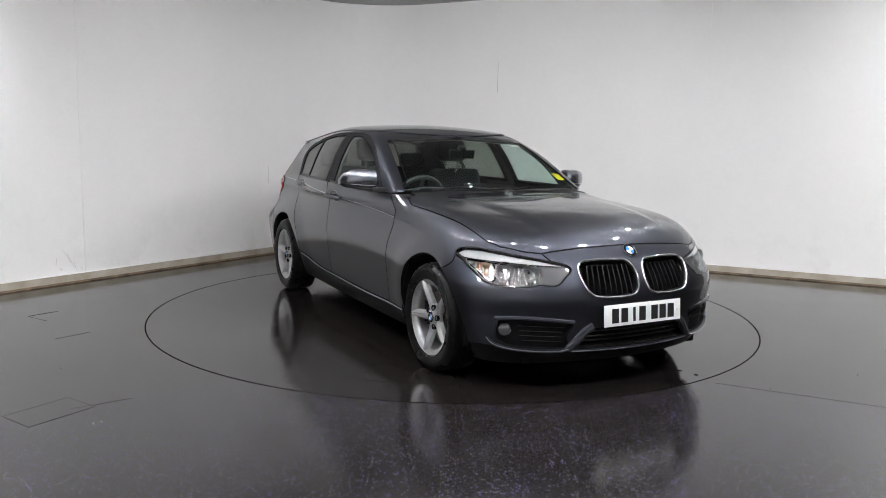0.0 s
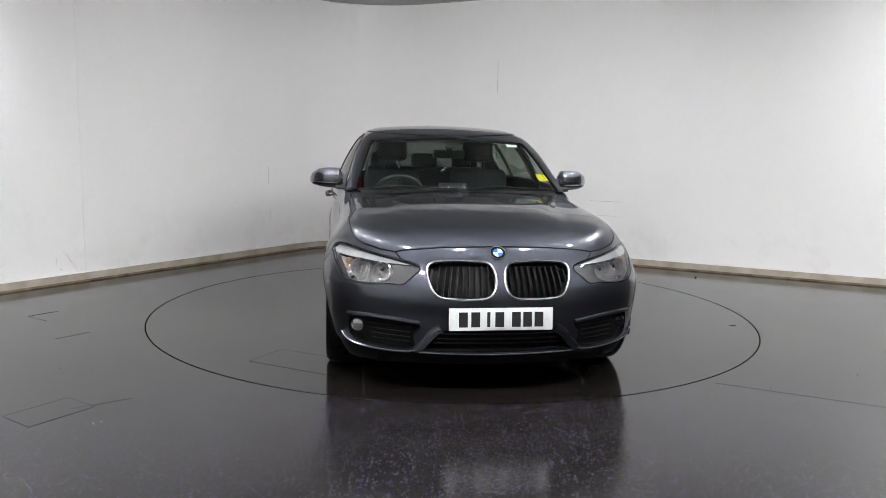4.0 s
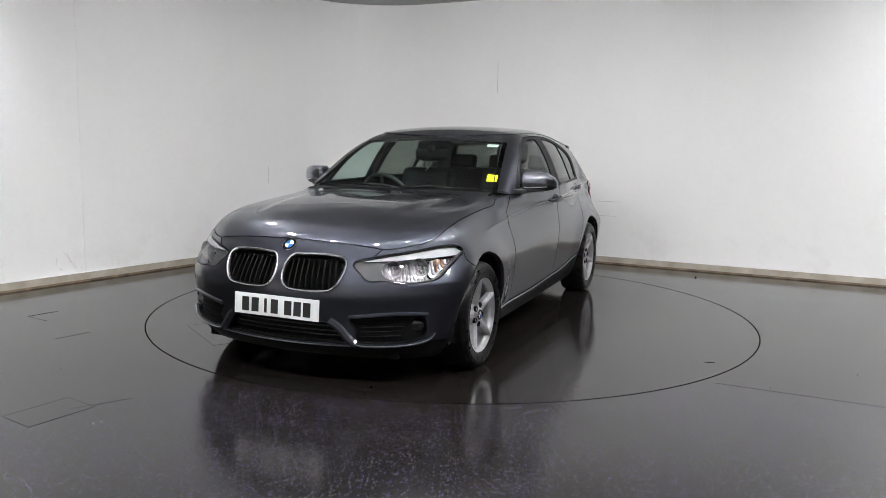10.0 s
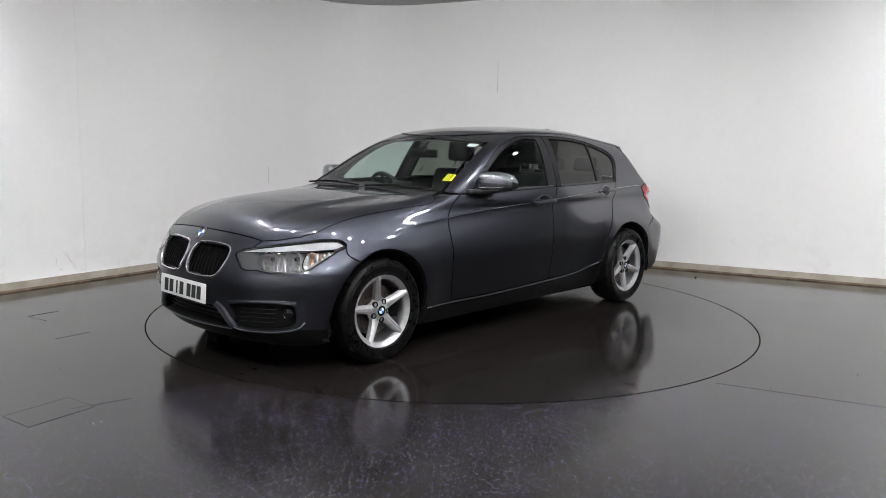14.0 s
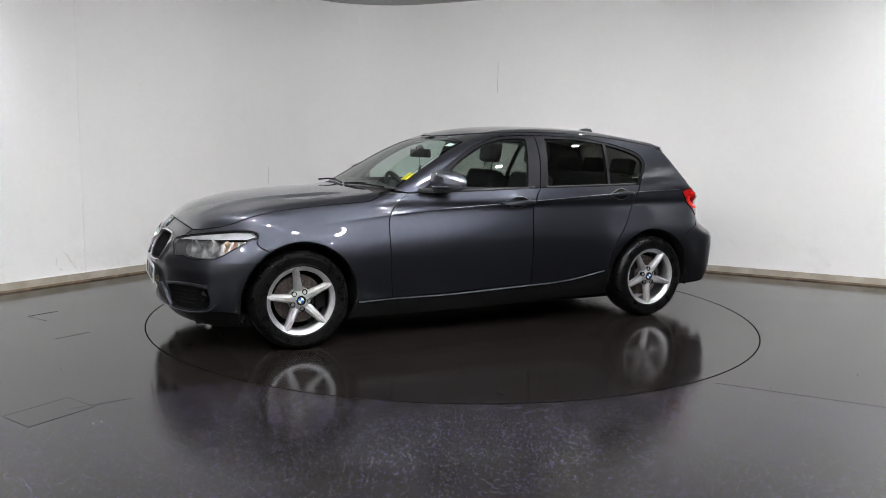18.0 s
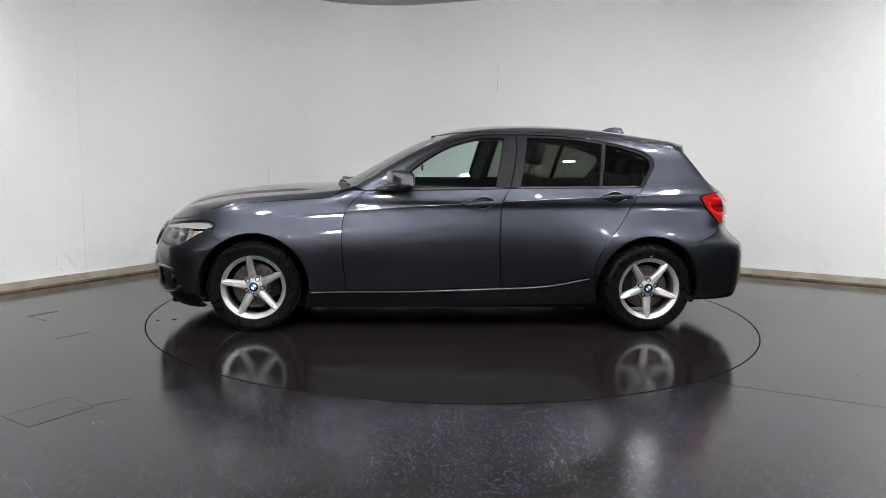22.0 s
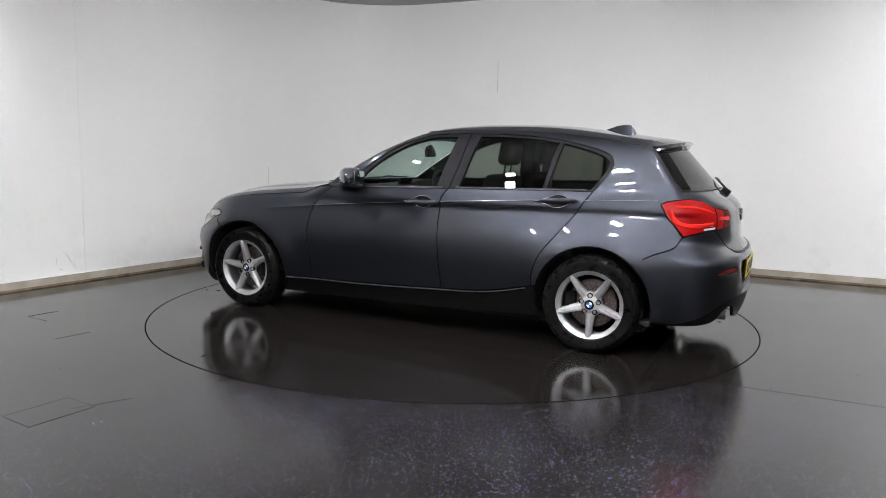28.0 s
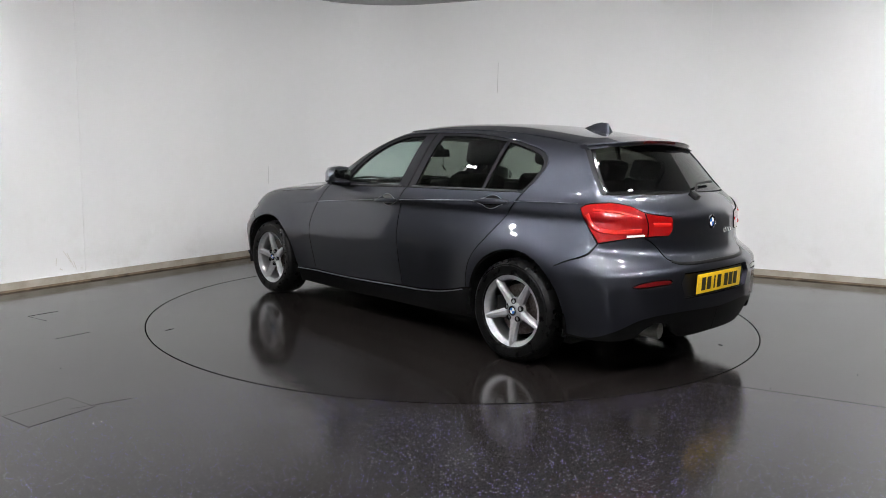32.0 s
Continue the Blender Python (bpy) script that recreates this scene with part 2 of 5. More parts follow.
    return smax(f, 0.12 - z, 0.06)


def cabin(x, y, z):
    y2 = y * y
    side = y - (CABIN_Y(z) + 0.006 - 0.108 * taper(x))
    screen = (x - (0.79 - (z - 0.95) * 1.71 - 0.2 * y2)) * 0.505
    screen = screen - 0.018 + 0.018 * ((z - 1.13) / 0.2) ** 2 * 0.5
    tail = (-x - (1.99 - (z - 0.983) * 0.898 - 0.33 * y2)) * 0.745
    roof = z - (ROOF_Z(x) - 0.1 * y2)
    f = smax(side, screen, 0.05)
    f = smax(f, roof, 0.13)
    f = smax(f, tail, 0.05)
    return smax(f, 0.88 - z, 0.05)


def skin(p):
    x, y, z = p[:, 0], np.abs(p[:, 1]), p[:, 2]
    a, b = lower_body(x, y, z), cabin(x, y, z)
    return -smax(-a, -b, 0.06)


def rays(dom, uv):
    """Start, direction and length of the ray that carries a 2D point of a panel's plan on to the skin."""
    u, v = uv[:, 0], uv[:, 1]
    o, d = np.zeros((len(uv), 3)), np.zeros((len(uv), 3))
    if dom == "side":
        o[:, 0], o[:, 2], d[:, 1] = u, v, 1
    elif dom == "top":
        o[:, 0], o[:, 1], o[:, 2], d[:, 2] = u, v, 0.5, 1
    elif dom == "front":
        o[:, 0], o[:, 1], o[:, 2], d[:, 0] = -0.4, u, v, 1
    elif dom == "back":
        o[:, 0], o[:, 1], o[:, 2], d[:, 0] = -1.0, u, v, -1
    else:
        sign = 1 if dom == "nose" else -1
        a = u / 0.9
        o[:, 0], o[:, 2] = sign * 1.25, v
        d[:, 0], d[:, 1] = sign * np.cos(a), np.sin(a)
    return o, d


def on_skin(dom, uv):
    o, d = rays(dom, uv)
    lo, hi = np.zeros(len(uv)), np.full(len(uv), 3.0 if dom in ("front", "back") else 1.4)
    for _ in range(26):
        mid = (lo + hi) / 2
        inside = skin(o + d * mid[:, None]) < 0
        lo, hi = np.where(inside, mid, lo), np.where(inside, hi, mid)
    return o + d * lo[:, None]


def skin_normal(p):
    e = 0.0015
    g = np.stack([skin(p + e * k) - skin(p - e * k) for k in np.eye(3)], 1)
    return g / np.maximum(np.linalg.norm(g, axis=1), 1e-9)[:, None]


def plan_of(dom, p):
    """The plan coordinates of points of the skin."""
    p = np.atleast_2d(p)
    if dom == "side":
        return p[:, [0, 2]]
    if dom == "top":
        return p[:, [0, 1]]
    if dom in ("front", "back"):
        return p[:, [1, 2]]
    sign = 1 if dom == "nose" else -1
    return np.stack([0.9 * np.arctan2(p[:, 1], sign * (p[:, 0] - sign * 1.25)), p[:, 2]], 1)


def carry(line, a, b):
    return plan_of(b, on_skin(a, np.asarray(line, float)))


def inside_ring(q, ring):
    x, y = q[:, 0][:, None], q[:, 1][:, None]
    a, b = ring, np.roll(ring, -1, 0)
    cross = (a[None, :, 1] > y) != (b[None, :, 1] > y)
    dy = np.where(np.abs(b[:, 1] - a[:, 1]) < 1e-12, 1e-12, b[:, 1] - a[:, 1])
    at = a[None, :, 0] + (y - a[None, :, 1]) * ((b[:, 0] - a[:, 0]) / dy)[None]
    return (np.sum(cross & (x < at), 1) % 2) == 1


def away(q, ring, far=0.5):
    a, b = ring, np.roll(ring, -1, 0)
    ab = b - a
    out = np.empty(len(q))
    for i in range(0, len(q), 2000):
        w = q[i:i + 2000, None, :] - a[None]
        t = np.clip((w * ab).sum(2) / np.maximum((ab * ab).sum(1), 1e-12), 0, 1)
        out[i:i + 2000] = np.sqrt(((w - t[..., None] * ab) ** 2).sum(2)).min(1)
    return out


def ring_out(ring):
    """Unit normals of a ring, outwards, and the ring turned anticlockwise."""
    area = 0.5 * np.sum(ring[:, 0] * np.roll(ring[:, 1], -1) - np.roll(ring[:, 0], -1) * ring[:, 1])
    if area < 0:
        ring = ring[::-1]
    t = np.roll(ring, -1, 0) - np.roll(ring, 1, 0)
    n = np.stack([t[:, 1], -t[:, 0]], 1)
    return ring, n / np.maximum(np.linalg.norm(n, axis=1), 1e-9)[:, None]


from mathutils.geometry import delaunay_2d_cdt


def panel(name, dom, ring, mat, parent, holes=(), res=0.024, gap=0.0034, depth=0.016, lift=0.0, label="", mirror=False, spread=0.007, lines=()):
    """A panel of the skin inside a ring of plan points, with its edges turned in."""
    ring, out = ring_out(np.asarray(ring, float))
    ring = ring - out * gap
    loops = [ring]
    for h in holes:
        h, out = ring_out(np.asarray(h, float))
        loops.append((h + out * gap)[::-1])
    lo, hi = ring.min(0), ring.max(0)
    gx, gy = np.arange(lo[0], hi[0], res), np.arange(lo[1], hi[1], res * 0.866)
    grid = np.array([(x + (res / 2 if j % 2 else 0), y) for j, y in enumerate(gy) for x in gx])
    keep = inside_ring(grid, ring)
    for h in loops[1:]:
        keep &= ~inside_ring(grid, h)
    grid = grid[keep]
    for h in loops:
        if len(grid):
            grid = grid[away(grid, h) > res * 0.45]
    extra = []
    for line in lines:
        q = np.asarray(line, float)
        ok = inside_ring(q, ring)
        for h in loops[1:]:
            ok &= ~inside_ring(q, h)
        q = q[ok]
        if len(q):
            q = q[away(q, ring) > 0.004]
        if len(q):
            extra.append(q)
    if extra and len(grid):
        rows = np.concatenate(extra)
        grid = grid[np.array([np.min(np.hypot(*(rows - g).T)) > res * 0.7 for g in grid])]
    pts = np.concatenate(loops + [grid] + extra)
    edges, n0 = [], 0
    for h in loops:
        edges += [(n0 + i, n0 + (i + 1) % len(h)) for i in range(len(h))]
        n0 += len(h)
    v2, _, tri, orig, _, _ = delaunay_2d_cdt([Vector(p) for p in pts], edges, [], 0, 1e-6)
    v2 = np.array([tuple(v) for v in v2])
    tri = np.array([t for t in tri if len(t) == 3])
    c = v2[tri].mean(1)
    ok = inside_ring(c, ring)
    for h in loops[1:]:
        ok &= ~inside_ring(c, h)
    tri = tri[ok]
    place = on_skin(dom, v2)
    normal = skin_normal(place)
    place = place + normal * lift
    back = {o: i for i, os in enumerate(orig) for o in os}
    verts, norms, faces = [place], [normal], [tuple(t) for t in tri]
    # keep faces facing outwards
    a, b, cc = place[tri[:, 0]], place[tri[:, 1]], place[tri[:, 2]]
    flip = np.einsum("ij,ij->i", np.cross(b - a, cc - a), normal[tri[:, 0]]).sum() < 0
    total, n0 = len(place), 0
    if depth:
        for h in loops:
            idx = [back[n0 + i] for i in range(len(h))]
            p, nn = place[idx], normal[idx]
            t = np.roll(p, -1, 0) - np.roll(p, 1, 0)
            o = np.cross(t, nn)
            o = o / np.maximum(np.linalg.norm(o, axis=1), 1e-9)[:, None]
            if flip:
                o = -o
            for ring_p, ring_n in ((p, o), (p - nn * depth, o), (p - nn * depth + o * spread, nn)):
                verts.append(ring_p)
                norms.append(ring_n)
            k = len(h)
            for s in (0, k):
                for i in range(k):
                    j = (i + 1) % k
                    q = (total + s + i, total + s + k + i, total + s + k + j, total + s + j)
                    faces.append(q)
            total += 3 * k
            n0 += len(h)
    verts, norms = np.concatenate(verts), np.concatenate(norms)
    if flip:
        faces = [f[::-1] for f in faces]
    if mirror:
        verts, norms, faces = verts * [1, -1, 1], norms * [1, -1, 1], [f[::-1] for f in faces]
    me = bpy.data.meshes.new(name)
    me.from_pydata(verts.tolist(), [], faces)
    me.materials.append(mat)
    if depth:
        me.materials.append(DARK)
        me.polygons.foreach_set("material_index", [1 if i >= len(tri) else 0 for i in range(len(faces))])
    me.shade_smooth()
    me.normals_split_custom_set_from_vertices(norms.tolist())
    return link(name, me, parent, label)


def both(name, dom, ring, mat, parent, **k):
    a = panel(name, dom, ring, mat, parent, **k)
    b = panel(name, dom, ring, mat, parent, mirror=True, **k)
    return a, b


def trim_line(name, dom, line, width, mat, parent, lift=0.004, mirror=False, label="", closed=False, height=None):
    """A raised bead along a line on the skin."""
    p = on_skin(dom, np.asarray(line, float))
    n = skin_normal(p)
    p = p + n * lift
    if mirror:
        p, n = p * [1, -1, 1], n * [1, -1, 1]
    t = np.gradient(p, axis=0) if not closed else np.roll(p, -1, 0) - np.roll(p, 1, 0)
    s = np.cross(t, n)
    s = s / np.maximum(np.linalg.norm(s, axis=1), 1e-9)[:, None]
    bm = bmesh.new()
    h = height if height is not None else width * 0.5
    prof = [(math.cos(a), math.sin(a)) for a in [2 * math.pi * i / 8 for i in range(8)]]
    rings = [[bm.verts.new(p[i] + s[i] * width / 2 * c + n[i] * h * e) for c, e in prof] for i in range(len(p))]
    for a, b in list(zip(rings, rings[1:])) + ([(rings[-1], rings[0])] if closed else []):
        for k in range(8):
            bm.faces.new((a[k], a[(k + 1) % 8], b[(k + 1) % 8], b[k]))
    if not closed:
        cap(bm, rings[0])
        cap(bm, rings[-1])
    return part(name, bm, mat, parent, label)


# ---------------------------------------------------------------- the studio
CEILING_Z = 2.93
LAMP_RING = 2.3
LAMP_LEAN = 42
CORNERS = [(-1.315, 3.985), (-7.145, -5.343), (2.799, -10.04), (8.629, -0.712)]   # the far corner first, then round by the camera's left
BEND = [1.15, 1.0, 1.0, 1.0]
EAST_LIT, WEST_LIT = 6.7, 4.85      # metres of the two far walls that are white


WALL_SEAMS = [("west", 3.71, 0.09, 2.88, 0.012), ("east", 4.3, 0.09, 2.88, 0.008), ("east", 6.7, 0.09, 2.88, 0.01), ("west", 6.15, 0.09, 2.88, 0.01)]
WALL_SCRATCHES = [("east", 1.985, 2.05, 0.006, 0.34), ("east", 3.31, 0.685, 0.36, 0.005), ("east", 3.29, 0.527, 0.28, 0.004), ("west", 1.452, 0.46, 0.005, 0.16), ("west", 1.47, 0.9, 0.004, 0.2)]


def plaster(name, base, dirt):
    """White painted board with faint vertical streaks, scuffs near the floor and a fine roller texture."""
    m = material(name, base, 0.55)
    t, b = m.node_tree, m.node_tree.nodes["Principled BSDF"]
    co = t.nodes.new("ShaderNodeNewGeometry")
    sep = t.nodes.new("ShaderNodeMapping")
    sep.inputs["Scale"].default_value = (1.6, 1.6, 0.22)
    t.links.new(co.outputs["Position"], sep.inputs["Vector"])
    streak = add_node(m, "ShaderNodeTexNoise", Scale=1.3, Detail=5.0, Roughness=0.55)
    t.links.new(sep.outputs[0], streak.inputs["Vector"])
    stain = add_node(m, "ShaderNodeTexNoise", Scale=2.6, Detail=6.0, Roughness=0.7)
    t.links.new(co.outputs["Position"], stain.inputs["Vector"])
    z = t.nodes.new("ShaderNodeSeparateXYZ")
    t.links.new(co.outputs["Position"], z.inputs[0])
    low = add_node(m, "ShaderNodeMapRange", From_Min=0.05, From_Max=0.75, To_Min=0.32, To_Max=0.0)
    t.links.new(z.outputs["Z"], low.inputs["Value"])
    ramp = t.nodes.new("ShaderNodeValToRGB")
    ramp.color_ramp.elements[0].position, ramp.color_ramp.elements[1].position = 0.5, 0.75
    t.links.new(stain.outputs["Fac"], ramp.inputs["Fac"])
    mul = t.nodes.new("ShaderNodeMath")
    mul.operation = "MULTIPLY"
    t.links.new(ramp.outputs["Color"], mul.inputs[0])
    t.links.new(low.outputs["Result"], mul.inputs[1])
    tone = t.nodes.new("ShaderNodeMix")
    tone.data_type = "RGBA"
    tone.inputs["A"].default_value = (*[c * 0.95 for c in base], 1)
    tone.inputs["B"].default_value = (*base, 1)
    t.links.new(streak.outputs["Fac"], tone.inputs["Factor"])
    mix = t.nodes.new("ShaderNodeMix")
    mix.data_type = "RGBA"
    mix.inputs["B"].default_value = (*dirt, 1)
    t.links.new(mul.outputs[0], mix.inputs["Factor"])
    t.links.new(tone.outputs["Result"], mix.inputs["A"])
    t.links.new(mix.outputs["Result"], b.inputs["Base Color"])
    fine = add_node(m, "ShaderNodeTexNoise", Scale=180.0, Detail=2.0)
    t.links.new(co.outputs["Position"], fine.inputs["Vector"])
    bump = add_node(m, "ShaderNodeBump", Strength=0.3, Distance=0.001)
    t.links.new(fine.outputs["Fac"], bump.inputs["Height"])
    t.links.new(bump.outputs["Normal"], b.inputs["Normal"])
    return m


def vinyl(name, flecks=1.0, tone=((0.0118, 0.0101, 0.0097), (0.0165, 0.0143, 0.0136)), gloss=(0.1, 0.19), grit=0.32):
    """Dark safety flooring: near-black sheet with fine blue and white flecks, worn to a soft shine."""
    m = material(name, (0.03, 0.028, 0.027), 0.2)
    t, b = m.node_tree, m.node_tree.nodes["Principled BSDF"]
    co = t.nodes.new("ShaderNodeTexCoord")
    cloud = add_node(m, "ShaderNodeTexNoise", Scale=0.9, Detail=5.0, Roughness=0.6)
    t.links.new(co.outputs["Object"], cloud.inputs["Vector"])
    base = t.nodes.new("ShaderNodeMix")
    base.data_type = "RGBA"
    base.inputs["A"].default_value = (*tone[0], 1)
    base.inputs["B"].default_value = (*tone[1], 1)
    t.links.new(cloud.outputs["Fac"], base.inputs["Factor"])
    last = base.outputs["Result"]
    for scale, cut, color, share in ((108, 0.215, (0.44, 0.44, 0.49, 1), 0.058), (102, 0.225, (0.26, 0.22, 0.66, 1), 0.07), (170, 0.25, (0.06, 0.056, 0.07, 1), 0.09)):
        v = add_node(m, "ShaderNodeTexVoronoi", Scale=scale, Randomness=1.0)
        v.voronoi_dimensions = "2D"
        t.links.new(co.outputs["Object"], v.inputs["Vector"])
        lt = t.nodes.new("ShaderNodeMath")
        lt.operation = "LESS_THAN"
        lt.inputs[1].default_value = cut
        t.links.new(v.outputs["Distance"], lt.inputs[0])
        pick = t.nodes.new("ShaderNodeSeparateColor")
        t.links.new(v.outputs["Color"], pick.inputs[0])
        some = t.nodes.new("ShaderNodeMath")
        some.operation = "LESS_THAN"
        some.inputs[1].default_value = share * flecks
        t.links.new(pick.outputs[0], some.inputs[0])
        both_ = t.nodes.new("ShaderNodeMath")
        both_.operation = "MULTIPLY"
        t.links.new(lt.outputs[0], both_.inputs[0])
        t.links.new(some.outputs[0], both_.inputs[1])
        mix = t.nodes.new("ShaderNodeMix")
        mix.data_type = "RGBA"
        mix.inputs["B"].default_value = color
        t.links.new(both_.outputs[0], mix.inputs["Factor"])
        t.links.new(last, mix.inputs["A"])
        last = mix.outputs["Result"]
    t.links.new(last, b.inputs["Base Color"])
    smear = add_node(m, "ShaderNodeTexNoise", Scale=3.5, Detail=6.0, Roughness=0.65)
    t.links.new(co.outputs["Object"], smear.inputs["Vector"])
    r = add_node(m, "ShaderNodeMapRange", From_Min=0.3, From_Max=0.7, To_Min=gloss[0], To_Max=gloss[1])
    t.links.new(smear.outputs["Fac"], r.inputs["Value"])
    t.links.new(r.outputs["Result"], b.inputs["Roughness"])
    grain = add_node(m, "ShaderNodeTexNoise", Scale=260.0, Detail=2.0)
    t.links.new(co.outputs["Object"], grain.inputs["Vector"])
    bump = add_node(m, "ShaderNodeBump", Strength=grit, Distance=0.0006)
    t.links.new(grain.outputs["Fac"], bump.inputs["Height"])
    t.links.new(bump.outputs["Normal"], b.inputs["Normal"])
    return m


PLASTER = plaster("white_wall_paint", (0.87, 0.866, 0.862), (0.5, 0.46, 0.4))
CEILING = noisy(material("ceiling_paint", (0.42, 0.42, 0.42), 0.7), 2, (0.4, 0.4, 0.4), (0.44, 0.44, 0.44))
# for unseen wall bays that darken the reflections in the car's flanks
UNSEEN_DARK = noisy(material("unseen_wall_dark", (0.05, 0.05, 0.05), 0.7), 2, (0.04, 0.04, 0.04), (0.06, 0.06, 0.06))
VINYL = vinyl("flecked_vinyl")
PLAIN_VINYL = vinyl("plain_vinyl", 0.0, ((0.0092, 0.0078, 0.0073), (0.0135, 0.0115, 0.0107)), (0.06, 0.16), 0.12)
SKIRT = noisy(material("skirting_paint", (0.45, 0.41, 0.34), 0.5), 5, (0.34, 0.29, 0.22), (0.54, 0.5, 0.43), 6)
SEAL = noisy(material("brown_floor_seal", (0.16, 0.11, 0.07), 0.6), 7, (0.08, 0.055, 0.035), (0.3, 0.22, 0.14), 6)
SCRATCH = material("scratch_grey", (0.58, 0.57, 0.56), 0.6)
SMUDGE = noisy(material("brown_smudge", (0.74, 0.71, 0.67), 0.7), 20, (0.69, 0.66, 0.61), (0.79, 0.77, 0.74))
SEAM = material("vinyl_seam", (0.006, 0.0055, 0.0055), 0.17)
GROOVE = material("groove_black", (0.004, 0.004, 0.004), 0.9, spec=0.0)


def wall_line(inset=0.0):
    """The room's plan with rounded corners: for each corner its arc, walls run from arc to arc."""
    n = len(CORNERS)
    arcs = []
    for i in range(n):
        c, a, b = Vector(CORNERS[i]), Vector(CORNERS[i - 1]), Vector(CORNERS[(i + 1) % n])
        u, w = (a - c).normalized(), (b - c).normalized()
        half = math.acos(max(-1, min(1, u.dot(w)))) / 2
        r = BEND[i]
        centre = c + (u + w).normalized() * (r / math.sin(half))
        p = c + u * (r / math.tan(half))
        q = c + w * (r / math.tan(half))
        a0, a1 = math.atan2(*(p - centre).yx), math.atan2(*(q - centre).yx)
        d = (a1 - a0 + math.pi) % (2 * math.pi) - math.pi
        arcs.append([centre + Vector((math.cos(a0 + d * k / 20), math.sin(a0 + d * k / 20))) * (r - inset) for k in range(21)])
    return arcs


def sheet_wall(name, line, z0, z1, thick, mat, label, category="wall"):
    """A wall of some thickness along a plan line; its inner face lies on the line."""
    pts = [Vector(p) for p in line]
    mid = Vector((0, -3))
    outer = []
    for i, p in enumerate(pts):
        d = (pts[min(i + 1, len(pts) - 1)] - pts[max(i - 1, 0)]).normalized()
        n = Vector((d.y, -d.x))
        if n.dot(p - mid) < 0:
            n = -n
        outer.append(p + n * thick)
    verts = []
    for p, o in zip(pts, outer):
        verts += [(p.x, p.y, z0), (p.x, p.y, z1), (o.x, o.y, z1), (o.x, o.y, z0)]
    faces = []
    for i in range(len(pts) - 1):
        a, b = 4 * i, 4 * i + 4
        for k in range(4):
            faces.append((a + k, a + (k + 1) % 4, b + (k + 1) % 4, b + k))
    e = 4 * (len(pts) - 1)
    faces += [(0, 1, 2, 3), (e, e + 1, e + 2, e + 3)]
    bm = bmesh.new()
    vs = [bm.verts.new(v) for v in verts]
    for f in faces:
        bm.faces.new([vs[i] for i in f])
    ob = part(name, bm, mat, None)
    return tagged(ob, label, category, kind="structure")


def build_room():
    arcs = wall_line()
    names = ["wall_north", "wall_west", "wall_south", "wall_east"]
    labels = ["white painted curved studio corner and back wall", "white painted studio side wall with a rounded end", "white painted studio wall behind the camera", "white painted long studio wall with faint seams"]
    for i in range(4):
        nxt = arcs[(i + 1) % 4]
        # each wall: second half of its first corner, the straight, first half of the next corner
        a, b = arcs[i][-1], nxt[0]
        long = [a.lerp(b, k / 12) for k in range(1, 12)]
        line = arcs[i][10:] + long + nxt[:11]
        if i == 0:
            cut = (WEST_LIT - (a - Vector(CORNERS[0])).length) / (b - a).length
            # unseen dark bay, added to darken what the doors reflect
            bay = [a.lerp(b, cut + (1 - cut) * k / 6) for k in range(6)] + nxt[:11]
            sheet_wall("wall_north_dark", bay, -0.02, CEILING_Z + 0.05, 0.12, UNSEEN_DARK, "unseen plain dark grey wall added for dark reflections in the car")
            line = arcs[i][10:] + [a.lerp(b, cut * k / 8) for k in range(1, 9)]
        elif i == 2:     # unseen half, made dark so that the car reflects it dark
            bay = [a.lerp(b, 0.5 + 0.5 * k / 6) for k in range(7)] + nxt[:11]
            sheet_wall("wall_south_dark", bay, -0.02, CEILING_Z + 0.05, 0.12, UNSEEN_DARK, "unseen plain dark grey wall closing the studio, added for dark reflections")
            line = arcs[i][10:] + [a.lerp(b, 0.5 * k / 6) for k in range(1, 7)]
        elif i == 3:
            cut = 1 - (EAST_LIT - (b - Vector(CORNERS[0])).length) / (b - a).length
            # another unseen dark bay, placed for the same reflections
            bay = arcs[i][10:] + [a.lerp(b, cut * k / 6) for k in range(1, 7)]
            sheet_wall("wall_east_dark", bay, -0.02, CEILING_Z + 0.05, 0.12, UNSEEN_DARK, "unseen plain dark grey wall closing the studio, added for dark reflections")
            line = [a.lerp(b, cut + (1 - cut) * k / 12) for k in range(12)] + nxt[:11]
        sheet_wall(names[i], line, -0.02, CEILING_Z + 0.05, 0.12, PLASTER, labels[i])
    inner = wall_line(0.012)
    for i in range(4):
        nxt = inner[(i + 1) % 4]
        line = inner[i][10:] + nxt[:11]
        c = Vector((0, -3))
        line = [p + (c - p).normalized() * 0.016 for p in line]
        sheet_wall("baseboard", line, 0.0, 0.078, 0.02, SKIRT, "scuffed off-white skirting board along the studio wall", "skirting board")
        # white strip puts the top edge's highlight into colour
        sheet_wall("baseboard_highlight", [p + (c - p).normalized() * 0.002 for p in line], 0.0785, 0.085, 0.022, PLASTER, "white strip painted as the highlight on the skirting's top edge", "skirting edge")
        sheet_wall("baseboard_seal", [p + (c - p).normalized() * 0.004 for p in line], 0.0, 0.017, 0.004, SEAL, "grimy brown sealing strip along the foot of the skirting", "sealing strip")
    edge = [p for a in arcs for p in a]
    # floor with a round opening for the turntable
    hole = [Vector((2.2335 * math.cos(2 * math.pi * k / 180), 2.2335 * math.sin(2 * math.pi * k / 180))) for k in range(180)]
    pts = [Vector(p) for p in edge] + hole
    n = len(edge)
    es = [(i, (i + 1) % n) for i in range(n)] + [(n + i, n + (i + 1) % 180) for i in range(180)]
    # two joints part the flecked sheet near the camera from the plain one
    near_left = lambda x: -1.9 + 0.787 * (x + 1.1)
    near_right = lambda x: -1.75 - 0.465 * (x - 1.35)
    k = len(pts)
